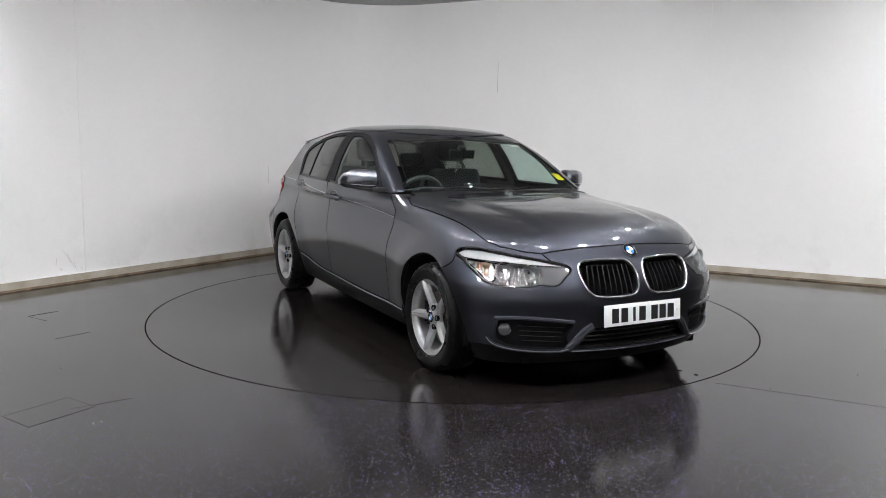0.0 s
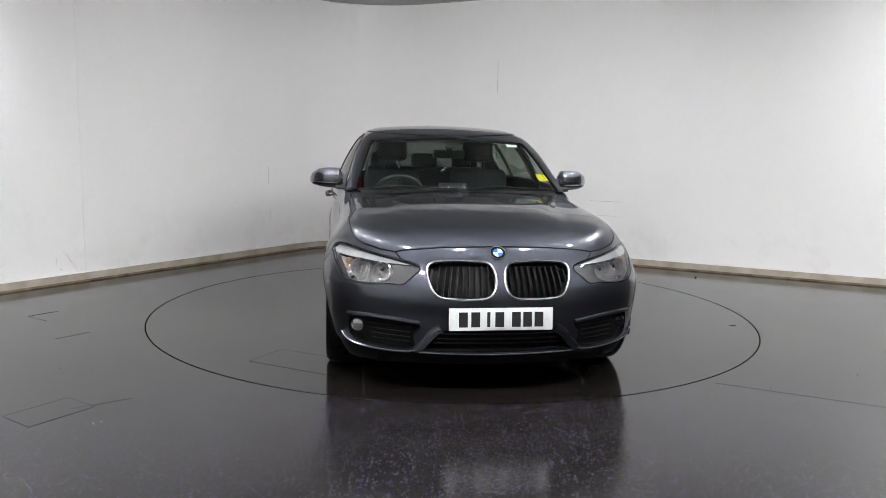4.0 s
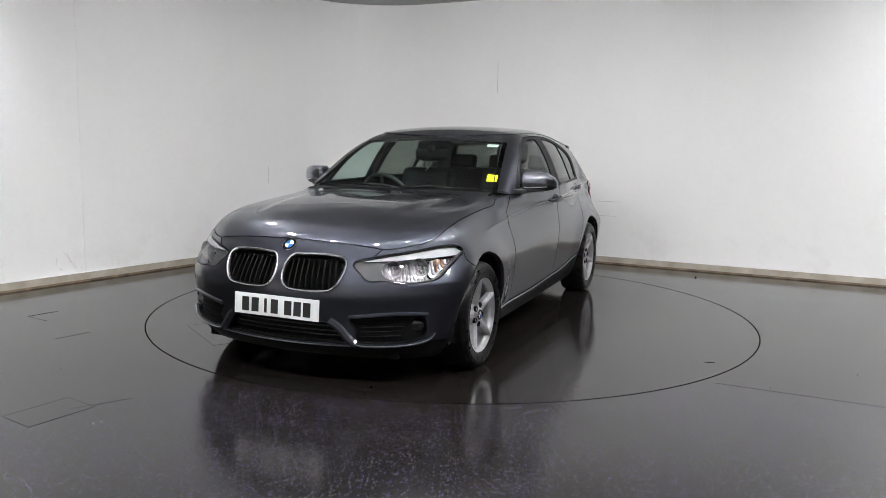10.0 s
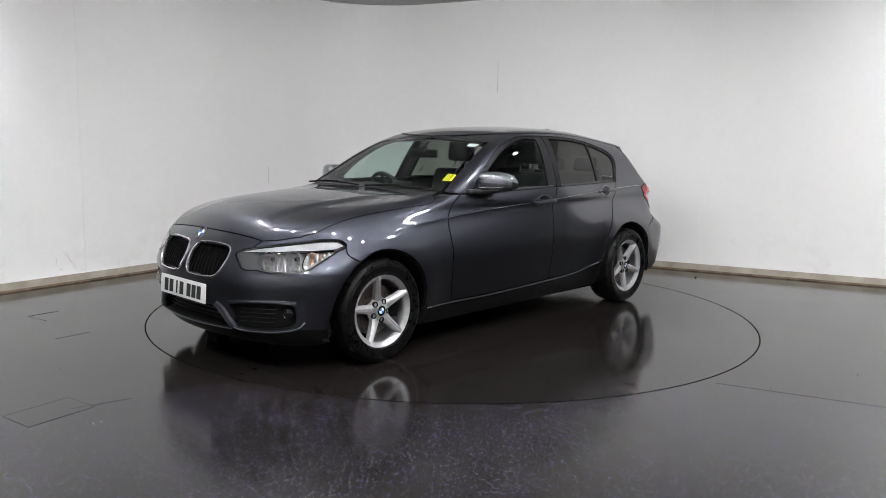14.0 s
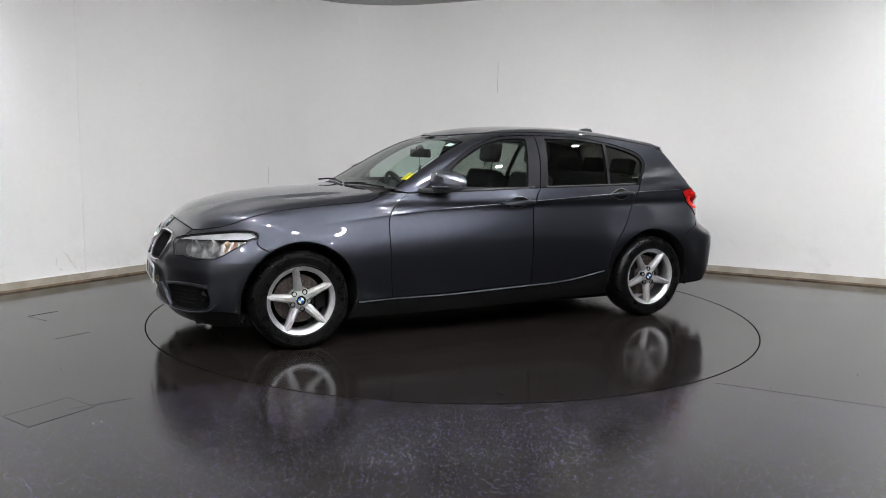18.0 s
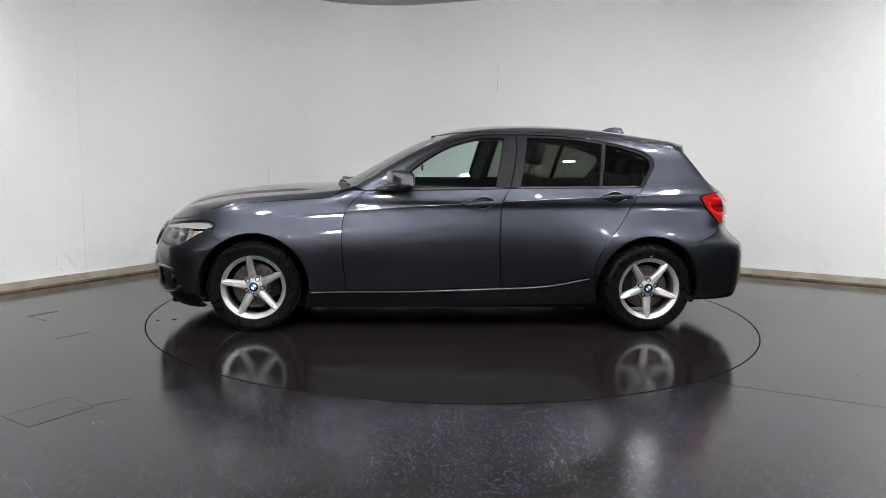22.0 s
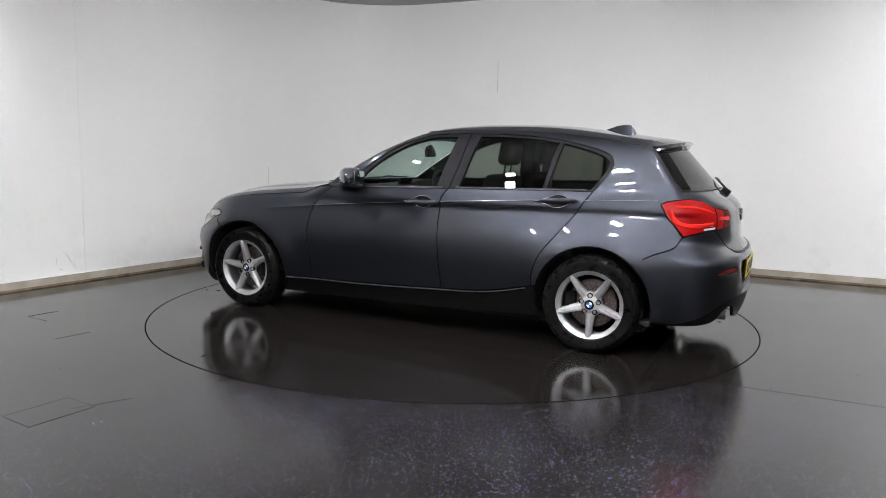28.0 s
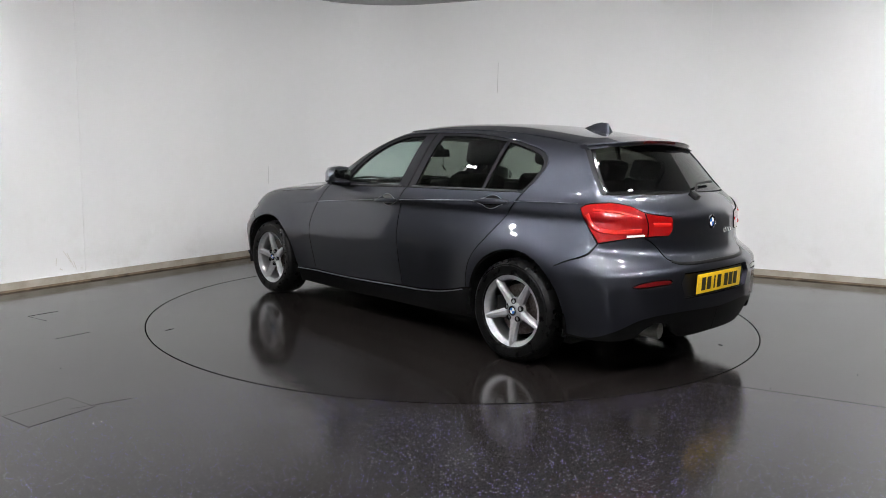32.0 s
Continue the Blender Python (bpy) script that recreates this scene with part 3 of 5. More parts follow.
    pts += [Vector((-0.9, near_left(-0.9))), Vector((-9.0, near_left(-9.0))), Vector((1.2, near_right(1.2))), Vector((13.0, near_right(13.0)))]
    es += [(k, k + 1), (k + 2, k + 3)]
    v2, _, tri, _, _, _ = delaunay_2d_cdt(pts, es, [], 1, 1e-6)
    tri = [t for t in tri if sum((v2[k] for k in t), Vector((0, 0))).length / 3 > 2.2]
    inside = [tuple(p) for p in edge]
    middle = [sum((v2[k] for k in t), Vector((0, 0))) / 3 for t in tri]
    tri, middle = zip(*[(t, c) for t, c in zip(tri, middle) if inside_ring(np.array([c]), np.array(inside))[0]])
    near = [t for t, c in zip(tri, middle) if c.y < near_left(c.x) and c.y < near_right(c.x)]
    far = [t for t in tri if t not in near]
    for name, faces, mat, label in (("floor", far, PLAIN_VINYL, "plain dark brown vinyl floor with a dull wet shine"), ("floor_sheet", near, VINYL, "dark vinyl floor sheet with blue and white flecks")):
        sheet = raw(name, [(v.x, v.y, 0) for v in v2], faces, mat)
        tagged(sheet, label, "floor", kind="structure")
    for x0, x1, line in ((-1.78, -1.56, near_left), (1.45, 6.0, near_right)):
        d = Vector((x1 - x0, line(x1) - line(x0)))
        joint = box("floor_seam", (d.length, 0.0013, 0.0014), pose((x0 + x1) / 2, (line(x0) + line(x1)) / 2, 0.0002, 0, 0, math.degrees(math.atan2(d.y, d.x))), SEAM)
        tagged(joint, "thin welded joint between two vinyl sheets", "floor joint", kind="structure")
    # the slot round the turntable
    bm = bmesh.new()
    lathe(bm, [(2.238, 0.0009), (2.2298, 0.0009)], Matrix(), 240)
    slot = part("floor_slot", bm, GROOVE, None)
    tagged(slot, "thin black circular gap round the turntable", "gap", kind="structure")
    ceil = raw("ceiling", [(p[0], p[1], CEILING_Z) for p in edge], [list(range(n))[::-1]], CEILING)
    tagged(ceil, "plain pale grey studio ceiling", "ceiling", kind="structure")


GLOW = material("led_diffuser", (0.9, 0.9, 0.9), 0.4, glow=680.0, glow_color=(0.985, 0.985, 1.0))
KEY_GLOW = material("led_key_diffuser", (0.9, 0.9, 0.9), 0.4, glow=820.0, glow_color=(0.985, 0.985, 1.0))
# outer lamps; half of them are fill added to brighten the walls
WASH_GLOW = material("wash_fill_diffuser", (0.9, 0.9, 0.9), 0.4, glow=1960.0, glow_color=(0.985, 0.985, 1.0))


def flood(name, glow, label, group):
    base = new(name)
    bm = bmesh.new()
    for sx, sy, px, py in ((0.1, 0.022, 0, 0.072), (0.1, 0.022, 0, -0.072), (0.022, 0.122, 0.039, 0), (0.022, 0.122, -0.039, 0)):
        box_bm(bm, (sx, sy, 0.035), pose(px, py, -0.0175), 0.003)
    part("frame", bm, BLACK, base, "black metal lamp frame")
    box("back_plate", (0.098, 0.164, 0.02), pose(0, 0, 0.0105), BLACK, base, "black lamp back", 0.003)
    box("diffuser", (0.055, 0.12, 0.012), pose(0, 0, -0.02), glow, base, "glowing white oblong diffuser")
    bm = bmesh.new()
    tube(bm, [(0, 0, 0.02), (0.0, 0, 0.16)], 0.01, 8)
    part("bracket", bm, BLACK, base)
    return tagged(base, label, "ceiling light", group)


def build_lamps():
    """LED floods in two half rings under the ceiling: the inner ones lean towards the car, the outer ones wash the
    walls. Seven of the outer lamps are unseen fill, added to brighten the walls.
    """
    ring = [(LAMP_RING, -175.5 + 22.5 * i, -175.5 + 22.5 * i, LAMP_LEAN) for i in range(9)]
    inner, key = ring[:3] + ring[6:], ring[3:6]
    # the last three are added fill lamps that brighten the side walls
    outer = [(4.15, -140 + 20 * i, -140 + 20 * i, 30 if 0 < i < 6 else -26) for i in range(7)] + [(3.55, -167, -167, -42), (4.3, -4, 40, -50), (5.2, -12, 65, -50)]
    # four more added fills brighten the wall behind the camera
    outer += [(6.3, -148, -148, -56), (6.4, -126, -126, -56), (6.4, -106, -106, -56), (6.6, -84, -84, -56)]
    for base, spots in ((flood("ceiling_light", GLOW, "oblong LED flood lamp leaning towards the car", "half ring of flood lamps"), inner),
                        (flood("ceiling_light", KEY_GLOW, "bright oblong LED flood lamp leaning towards the car", "half ring of flood lamps"), key),
                        (flood("ceiling_light", WASH_GLOW, "unseen oblong LED lamp of the outer set, partly added as wall fill", "outer half ring of lamps"), outer)):
        for i, (r, a, facing, lean) in enumerate(spots):
            drop = 0.17 if abs(lean) < 45 else 0.155 * math.cos(radians(lean))     # steeply tilted lamps hang closer to the ceiling
            m = pose(r * math.cos(radians(a)), r * math.sin(radians(a)), CEILING_Z - drop, 0, 0, facing) @ pose(0, 0, 0, 0, lean, 0)
            if i == 0:
                base.matrix_basis = m
            else:
                copy_thing(base, m)


def build_turntable():
    table = new("turntable")
    bm = bmesh.new()
    rings = lathe(bm, [(2.2333, -0.03), (2.2333, 0.0), (1.5, 0.0), (0.7, 0.0)], Matrix(), 180)
    cap(bm, rings[-1])
    part("deck", bm, PLAIN_VINYL, table)
    tagged(table, "round dark vinyl turntable deck set flush in the floor", "turntable")
    # a lift-out hatch, seen as thin joints, and a few scuffs
    hatch_lines(table, Vector((1.385, -1.388)), Vector((0.56, 0.83)), Vector((-0.83, 0.56)), 0.6, 0.3)
    for x, y, w, d, a in ((2.015, 0.384, 0.03, 0.014, 20), (2.12, 0.408, 0.02, 0.016, 60), (0.694, 1.965, 0.06, 0.005, 100), (-1.924, -0.583, 0.025, 0.014, 0)):
        box("scuff", (w, d, 0.002), pose(x, y, 0.001, 0, 0, a), GROOVE, table, "small black rubber mark", 0.0006)
    return table


def hatch_lines(parent, corner, u, v, a, b):
    """A rectangular cover let into the floor: a thin plate with a dark joint round it."""
    m = Matrix(((u.x, v.x, 0, corner.x), (u.y, v.y, 0, corner.y), (0, 0, 1, 0), (0, 0, 0, 1)))
    cover = box("cover", (a - 0.004, b - 0.004, 0.003), m @ Matrix.Translation((a / 2, b / 2, -0.0009)), PLAIN_VINYL, parent, "flush vinyl-covered hatch")
    for sx, sy, px, py in ((a, 0.0026, a / 2, 0), (a, 0.0026, a / 2, b), (0.0026, b, 0, b / 2), (0.0026, b, a, b / 2)):
        box("joint", (sx, sy, 0.0016), m @ Matrix.Translation((px, py, 0.0004)), SEAM, cover)


def build_floor_marks():
    hatch = tagged(new("floor_hatch"), "rectangular vinyl-covered hatch with thin dark joints", "hatch")
    hatch_lines(hatch, Vector((-1.84, -2.67)), Vector((-0.84, 0.54)).normalized(), Vector((0.5, 0.87)).normalized(), 0.225, 0.32)
    corner = tagged(new("floor_joint"), "angled cut in the vinyl floor sheet", "floor joint")
    for (x0, y0), (x1, y1), w in (((-3.01, -0.59), (-2.89, -0.41), 0.006), ((-3.01, -0.59), (-2.81, -0.71), 0.003), ((-2.5, -1.185), (-2.37, -0.99), 0.0005)):
        d = Vector((x1 - x0, y1 - y0))
        box("joint", (d.length, w, 0.0016), pose((x0 + x1) / 2, (y0 + y1) / 2, 0.0004, 0, 0, math.degrees(math.atan2(d.y, d.x))), SEAM if w < 0.005 else GROOVE, corner)


def on_wall(side, s, z, proud=0.0):
    """A pose on one of the two far walls, s metres from their meeting corner; local x runs along the wall, y into the room."""
    c = Vector(CORNERS[0])
    e = Vector(CORNERS[1] if side == "west" else CORNERS[3])
    u = (e - c).normalized()
    n = Vector((u.y, -u.x))
    if n.dot(Vector((0, -1))) < 0:
        n = -n
    p = c + u * s + n * proud
    return Matrix(((u.x, n.x, 0, p.x), (u.y, n.y, 0, p.y), (0, 0, 1, z), (0, 0, 0, 1)))


def build_smudges():
    """A few brown drag marks low on the white wall and specks of dirt on the floor."""
    mark = tagged(new("wall_smudge"), "faint brown drag marks low on the white wall", "smudge", kind="structure")
    for at, z, w, hgt, lean in ((3.85, 0.2, 0.007, 0.15, 24), (3.88, 0.235, 0.005, 0.12, 32), (3.81, 0.15, 0.005, 0.08, 18), (3.98, 0.2, 0.006, 0.07, -8), (3.94, 0.13, 0.01, 0.03, 60), (3.75, 0.12, 0.008, 0.02, 75)):
        box("drag_mark", (w, 0.0016, hgt), on_wall("west", at, z, 0.0006) @ pose(0, 0, 0, 0, lean, 0), SMUDGE, mark)
    for x, y, d, mat, label in ((-1.585, -2.61, 0.007, WHITE, "tiny white paint chip lying on the vinyl floor"), (-1.558, -2.587, 0.007, SMUDGE, "tiny pale brown chip lying on the vinyl floor"),
                                (-2.15, -1.8, 0.006, GROOVE, "tiny black rubber crumb on the floor"), (-2.62, -1.475, 0.006, GROOVE, "tiny black rubber crumb on the floor"),
                                (2.43, 1.689, 0.018, GROOVE, "small black rubber scrap near the wall"), (2.334, -1.581, 0.006, GROOVE, "tiny black rubber crumb on the floor"), (1.719, -1.872, 0.006, GROOVE, "tiny black rubber crumb on the floor")):
        bm = bmesh.new()
        bmesh.ops.create_icosphere(bm, subdivisions=1, radius=d / 2)
        for v in bm.verts:
            v.co = Vector((v.co.x * random.uniform(0.7, 1.2), v.co.y * random.uniform(0.7, 1.2), max(0.0, v.co.z * random.uniform(0.6, 1.1) + d * 0.3)))
        chip = part("floor_crumb", bm, mat, None)
        chip.location = (x, y, 0.0)
        tagged(chip, label, "debris", "specks on the floor")


def build_wall_marks():
    seam = tagged(new("wall_seam"), "thin raised joint strips and scratches on the white wall", "wall joint", kind="structure")
    for side, s, z0, z1, w in WALL_SEAMS:
        box("joint_strip", (w, 0.003, z1 - z0), on_wall(side, s, (z0 + z1) / 2, 0.0012), PLASTER, seam, "", 0.0008)
    for side, s, z, w, h in WALL_SCRATCHES:
        box("scratch", (w, 0.0016, h), on_wall(side, s, z, 0.0006), SCRATCH, seam, "thin grey scratch")


build_room()
build_lamps()
TURNTABLE = build_turntable()
build_floor_marks()
build_wall_marks()
build_smudges()


# ---------------------------------------------------------------- the car's panels
CAR = tagged(new("car"), "dark grey metallic five-door hatchback on the turntable", "car")


def mirrored(line):
    return np.asarray(line, float)[::-1] * [-1, 1]


def arch(x0, a0, a1, r=ARCH, step=4):
    """Points of a wheel arch in side view, from angle a0 to a1 (0 is forward, 90 is up)."""
    n = max(2, int(abs(a1 - a0) / step))
    return np.array([(x0 + r * math.cos(radians(a0 + (a1 - a0) * i / n)), WHEEL_Z + r * math.sin(radians(a0 + (a1 - a0) * i / n))) for i in range(n + 1)])


HOOD_FRONT = curve([(1.975, 0.0), (1.974, 0.1), (1.966, 0.24), (1.95, 0.39), (1.928, 0.51)])
HOOD_LAMP = curve([(1.928, 0.51), (1.879, 0.587), (1.795, 0.671)])
HOOD_SIDE = curve([(1.795, 0.671), (1.703, 0.714), (1.55, 0.731), (1.36, 0.728), (1.15, 0.724), (0.98, 0.726), (0.87, 0.728), (0.8, 0.712)])
HOOD_BACK = curve([(0.8, 0.712), (0.775, 0.65), (0.79, 0.5), (0.81, 0.3), (0.82, 0.0)])
LAMP_RING_PTS = [(0.423, 0.650), (0.450, 0.670), (0.53, 0.688), (0.742, 0.718), (0.91, 0.737), (1.015, 0.733), (1.056, 0.706), (1.0, 0.675), (0.93, 0.635),
                 (0.842, 0.581), (0.76, 0.567), (0.66, 0.565), (0.575, 0.575), (0.495, 0.575), (0.454, 0.612)]
LAMP_TOP = curve(LAMP_RING_PTS[2:7])                       # inner top to the outer tip
LAMP_LOW = curve(LAMP_RING_PTS[6:] + LAMP_RING_PTS[:3])    # outer tip, underside, round the inner end
DOOR_FRONT = curve([(0.609, 0.949), (0.683, 0.891), (0.744, 0.81), (0.764, 0.713), (0.765, 0.565), (0.751, 0.409), (0.733, 0.28)])
DOOR_MID = curve([(-0.361, 0.98), (-0.32, 0.921), (-0.304, 0.845), (-0.296, 0.731), (-0.3, 0.54), (-0.313, 0.303)])
DOOR_BACK = curve([(-1.308, 0.995), (-1.26, 0.924), (-1.201, 0.835), (-1.116, 0.723), (-1.015, 0.59), (-0.968, 0.47), (-0.962, 0.388)])
BELT_F = curve([(0.609, 0.949), (0.303, 0.956), (0.0, 0.966), (-0.361, 0.98)])
BELT_R = curve([(-0.361, 0.98), (-0.96, 0.989), (-1.308, 0.995)])
SILL_F = curve([(0.733, 0.28), (0.37, 0.28), (0.0, 0.291), (-0.313, 0.303)])
SILL_R = curve([(-0.313, 0.303), (-0.5, 0.31), (-0.71, 0.332), (-0.962, 0.388)])
DLO_TOP = curve([(-1.308, 0.995), (-1.375, 1.083), (-1.412, 1.161), (-1.37, 1.226), (-1.2, 1.28), (-1.05, 1.31), (-0.8, 1.338), (-0.5, 1.346), (-0.16, 1.335), (0.0, 1.296),
                 (0.113, 1.248), (0.275, 1.148), (0.42, 1.04), (0.52, 0.965), (0.609, 0.949)])
SCREEN_EDGE = curve([(0.669, 0.965), (0.63, 1.05), (0.58, 1.18), (0.53, 1.29)])          # windscreen's side, front view
SCREEN_TOP = curve([(0.53, 1.29), (0.43, 1.308), (0.271, 1.322), (0.0, 1.333)])
SCREEN_LOW = curve([(0.0, 0.968), (0.377, 0.969), (0.669, 0.965)])
DITCH = curve([(0.12, 1.325), (-0.014, 1.347), (-0.204, 1.358), (-0.602, 1.365), (-1.009, 1.35), (-1.337, 1.317), (-1.545, 1.286)])
REAR_EDGE = curve([(0.562, 1.262), (0.597, 1.2), (0.637, 1.11), (0.67, 1.01)])            # rear glass's side, back view
REAR_LOW = curve([(0.67, 1.01), (0.45, 1.008), (0.0, 1.012)])
TAIL_TOP = curve([(0.902, 0.933), (0.862, 0.954), (0.745, 0.965), (0.637, 0.949), (0.559, 0.916), (0.46, 0.9), (0.378, 0.89)])
TAIL_IN = curve([(0.378, 0.89), (0.372, 0.85), (0.379, 0.81), (0.4, 0.786)])
TAIL_LOW = curve([(0.4, 0.786), (0.558, 0.782), (0.684, 0.771), (0.803, 0.748)])
TAIL_FRONT = curve([(0.803, 0.748), (0.841, 0.811), (0.883, 0.883), (0.902, 0.933)])
BUMPER_SEAM = curve([(0.803, 0.748), (0.851, 0.693), (0.962, 0.644), (1.052, 0.596)])     # from the tail lamp to the rear arch
GATE_LOW = curve([(0.548, 0.782), (0.5, 0.755), (0.457, 0.715), (0.425, 0.66), (0.343, 0.638), (0.0, 0.634)])


CREASE = [np.array([(x, crease_z(x) + d) for x in np.arange(1.36, -1.78, -0.014)]) for d in (-0.045, -0.028, -0.017, -0.01, -0.005, -0.0025, 0.0, 0.0025, 0.005, 0.009, 0.014, 0.022, 0.034)]


def bead(name, dom, line, r, mat, parent, lift=0.0, mirror=False, label=""):
    """A thin round edge along a line on the skin."""
    return trim_line(name, dom, line, r * 2, mat, parent, lift, mirror=mirror, label=label, height=r)


def build_front():
    top = chain(HOOD_FRONT, HOOD_LAMP, HOOD_SIDE, HOOD_BACK)
    panel("bonnet", "top", chain(top, (top * [1, -1])[::-1]), PAINT, CAR, res=0.018, gap=0.0016)
    # front wings
    arc = arch(AXLE, 187, 58)
    seam_end = on_skin("side", arc[-1:])
    seam = curve([plan_of("nose", seam_end)[0], (1.055, 0.66), LAMP_TOP[-1]])
    wing = chain(carry(HOOD_LAMP, "top", "nose"), carry(HOOD_SIDE, "top", "nose"), carry(curve([(0.735, 0.945), (0.66, 0.951), (0.609, 0.949)]), "side", "nose"), carry(DOOR_FRONT, "side", "nose"),
                 carry(curve([(0.733, 0.28), (0.99, 0.268)]), "side", "nose"), carry(arc, "side", "nose"), seam, LAMP_TOP[::-1])
    both("front_wing", "nose", wing, PAINT, CAR, res=0.016, gap=0.0024, lines=[carry(c[c[:, 0] > 0.7], "side", "nose") for c in CREASE])
    # bumper in one piece over both sides
    front_arch = carry(arch(AXLE, 58, -18), "side", "nose")
    half = chain(carry(HOOD_FRONT, "top", "nose"), curve([carry(HOOD_FRONT[-1:], "top", "nose")[0], LAMP_RING_PTS[2]]), LAMP_LOW[::-1], seam[::-1], front_arch,
                 curve([front_arch[-1], (0.97, 0.222), (0.9, 0.25), (0.8, 0.252), (0.6, 0.231), (0.43, 0.226), (0.0, 0.223)]))
    grille = ringed([(0.028, 0.632), (0.06, 0.676), (0.13, 0.684), (0.213, 0.688), (0.33, 0.684), (0.378, 0.672), (0.388, 0.645), (0.365, 0.585), (0.318, 0.527), (0.25, 0.514), (0.14, 0.512), (0.062, 0.522), (0.03, 0.56)])
    vent = ringed([(0.41, 0.383), (0.52, 0.396), (0.66, 0.404), (0.755, 0.4), (0.782, 0.35), (0.781, 0.3), (0.765, 0.28), (0.72, 0.262), (0.6, 0.249), (0.48, 0.248), (0.435, 0.262), (0.44, 0.32)])
    mid = chain(curve([(0.0, 0.352), (0.25, 0.354), (0.31, 0.342), (0.36, 0.3), (0.392, 0.254), (0.3, 0.247), (0.0, 0.243)]), mirrored(curve([(0.0, 0.352), (0.25, 0.354), (0.31, 0.342), (0.36, 0.3), (0.392, 0.254), (0.3, 0.247), (0.0, 0.243)])))
    bumper = panel("front_bumper", "nose", chain(half, mirrored(half)), PAINT, CAR, holes=[grille, mirrored(grille), vent, mirrored(vent), mid], res=0.018)
    # black valance under it
    end = front_arch[-1]
    low = chain(curve([(0.0, 0.223), (0.43, 0.226), (0.6, 0.231), (0.8, 0.252), (0.9, 0.25), (0.97, 0.222), end]), curve([end, end - [0.03, 0.025], (0.95, 0.15), (0.8, 0.148), (0.4, 0.155), (0.0, 0.155)]))
    panel("front_valance", "nose", chain(low, mirrored(low)), GRILLE_BLACK, CAR, gap=-0.002, lift=-0.01)
    # kidney grilles: chrome ring, black back, upright slats
    for flip in (False, True):
        ring_line = mirrored(grille) if flip else grille
        back = panel("grille", "nose", ring_line, GRILLE_BLACK, CAR, lift=-0.05, gap=-0.004, depth=0.0, label="black kidney grille with a chrome surround")
        trim_line("chrome_surround", "nose", ring_line, 0.015, SATIN, back, 0.005, closed=True, label="chrome grille surround", height=0.012)
        side = -1 if flip else 1
        for k in range(10):
            s = 0.062 + 0.0335 * k
            z1 = 0.672 if s < 0.33 else 0.672 - (s - 0.33) * 0.5
            z0 = 0.525 if s < 0.3 else 0.525 + (s - 0.3) * 1.1
            p = on_skin("nose", np.array([(s, z) for z in np.linspace(z0, z1, 6)]))
            n = skin_normal(p)
            bm = bmesh.new()
            rows = []
            for q, nn in zip(p, n):
                a = q - nn * 0.008
                b = q - nn * 0.045
                w = np.array([0, 0.0055, 0])
                rows.append([bm.verts.new(Vector(v) * 1) for v in (a - w * 0.6, a + w * 0.6, b + w, b - w)])
            for r0, r1 in zip(rows, rows[1:]):
                for i in range(4):
                    bm.faces.new((r0[i], r0[(i + 1) % 4], r1[(i + 1) % 4], r1[i]))
            if flip:
                bmesh.ops.scale(bm, vec=(1, -1, 1), verts=bm.verts)
            part("slat", bm, GRILLE_BLACK, back)
        # the recess wall of the grille
        wall_of("grille_wall", "nose", ring_line, 0.0, -0.05, GRILLE_BLACK, back)
        v = mirrored(vent) if flip else vent
        inner = panel("air_inlet", "nose", v, INLET, CAR, lift=-0.02, gap=-0.004, depth=0.0, label="black side air inlet with a fog lamp")
        wall_of("inlet_wall", "nose", v, 0.0, -0.02, INLET, inner)
        for k, (z, s0, s1) in enumerate(((0.285, 0.46, 0.66), (0.31, 0.46, 0.67), (0.335, 0.46, 0.67), (0.36, 0.45, 0.68))):
            rail = curve([(s0, z - 0.004), ((s0 + s1) / 2, z), (s1, z + 0.003)])
            trim_line("inlet_rail", "nose", mirrored(rail) if flip else rail, 0.004, INLET, inner, -0.016, height=0.004)
        top_bar = curve([(0.405, 0.388), (0.52, 0.402), (0.66, 0.41), (0.785, 0.404)])
        low_bar = curve([(0.825, 0.3), (0.8, 0.272), (0.74, 0.253), (0.6, 0.241), (0.47, 0.241), (0.432, 0.25)])
        if flip:
            top_bar, low_bar = mirrored(top_bar), mirrored(low_bar)
        trim_line("upper_fin", "nose", top_bar, 0.022, PAINT, inner, 0.005, height=0.01)
        trim_line("lower_blade", "nose", low_bar, 0.018, PAINT, inner, 0.006, height=0.012)
        # painted highlight along the blade
        bead("blade_highlight", "nose", low_bar + [0, 0.004], 0.003, EDGE_GLINT, inner, 0.017)
        # strut between the inlets
        strut = curve([(0.3, 0.362), (0.345, 0.334), (0.385, 0.288), (0.428, 0.247)])
        trim_line("strut", "nose", mirrored(strut) if flip else strut, 0.046, PAINT, inner, 0.0, height=0.02)
        fog_lamp(inner, side)
    back = panel("centre_inlet", "nose", mid, GRILLE_BLACK, CAR, lift=-0.06, gap=-0.004, depth=0.0, label="black lower air inlet with bars")
    wall_of("inlet_wall", "nose", mid, 0.0, -0.06, GRILLE_BLACK, back)
    for z in (0.275, 0.3, 0.325):
        trim_line("inlet_bar", "nose", curve([(-0.36 + (z - 0.25) * 0.7, z), (0, z), (0.36 - (z - 0.25) * 0.7, z)]), 0.008, BLACK, back, -0.03)
    trim_line("splitter", "nose", curve([(-0.41, 0.238), (0, 0.233), (0.41, 0.238)]), 0.012, PAINT, back, 0.006, height=0.008)
    # painted highlight along the splitter
    bead("splitter_highlight", "nose", curve([(-0.41, 0.24), (0, 0.235), (0.41, 0.24)]), 0.003, EDGE_GLINT, back, 0.013)
    return bumper


def wall_of(name, dom, ring, a, b, mat, parent):
    """The wall of a recess, from lift a to lift b along a closed line."""
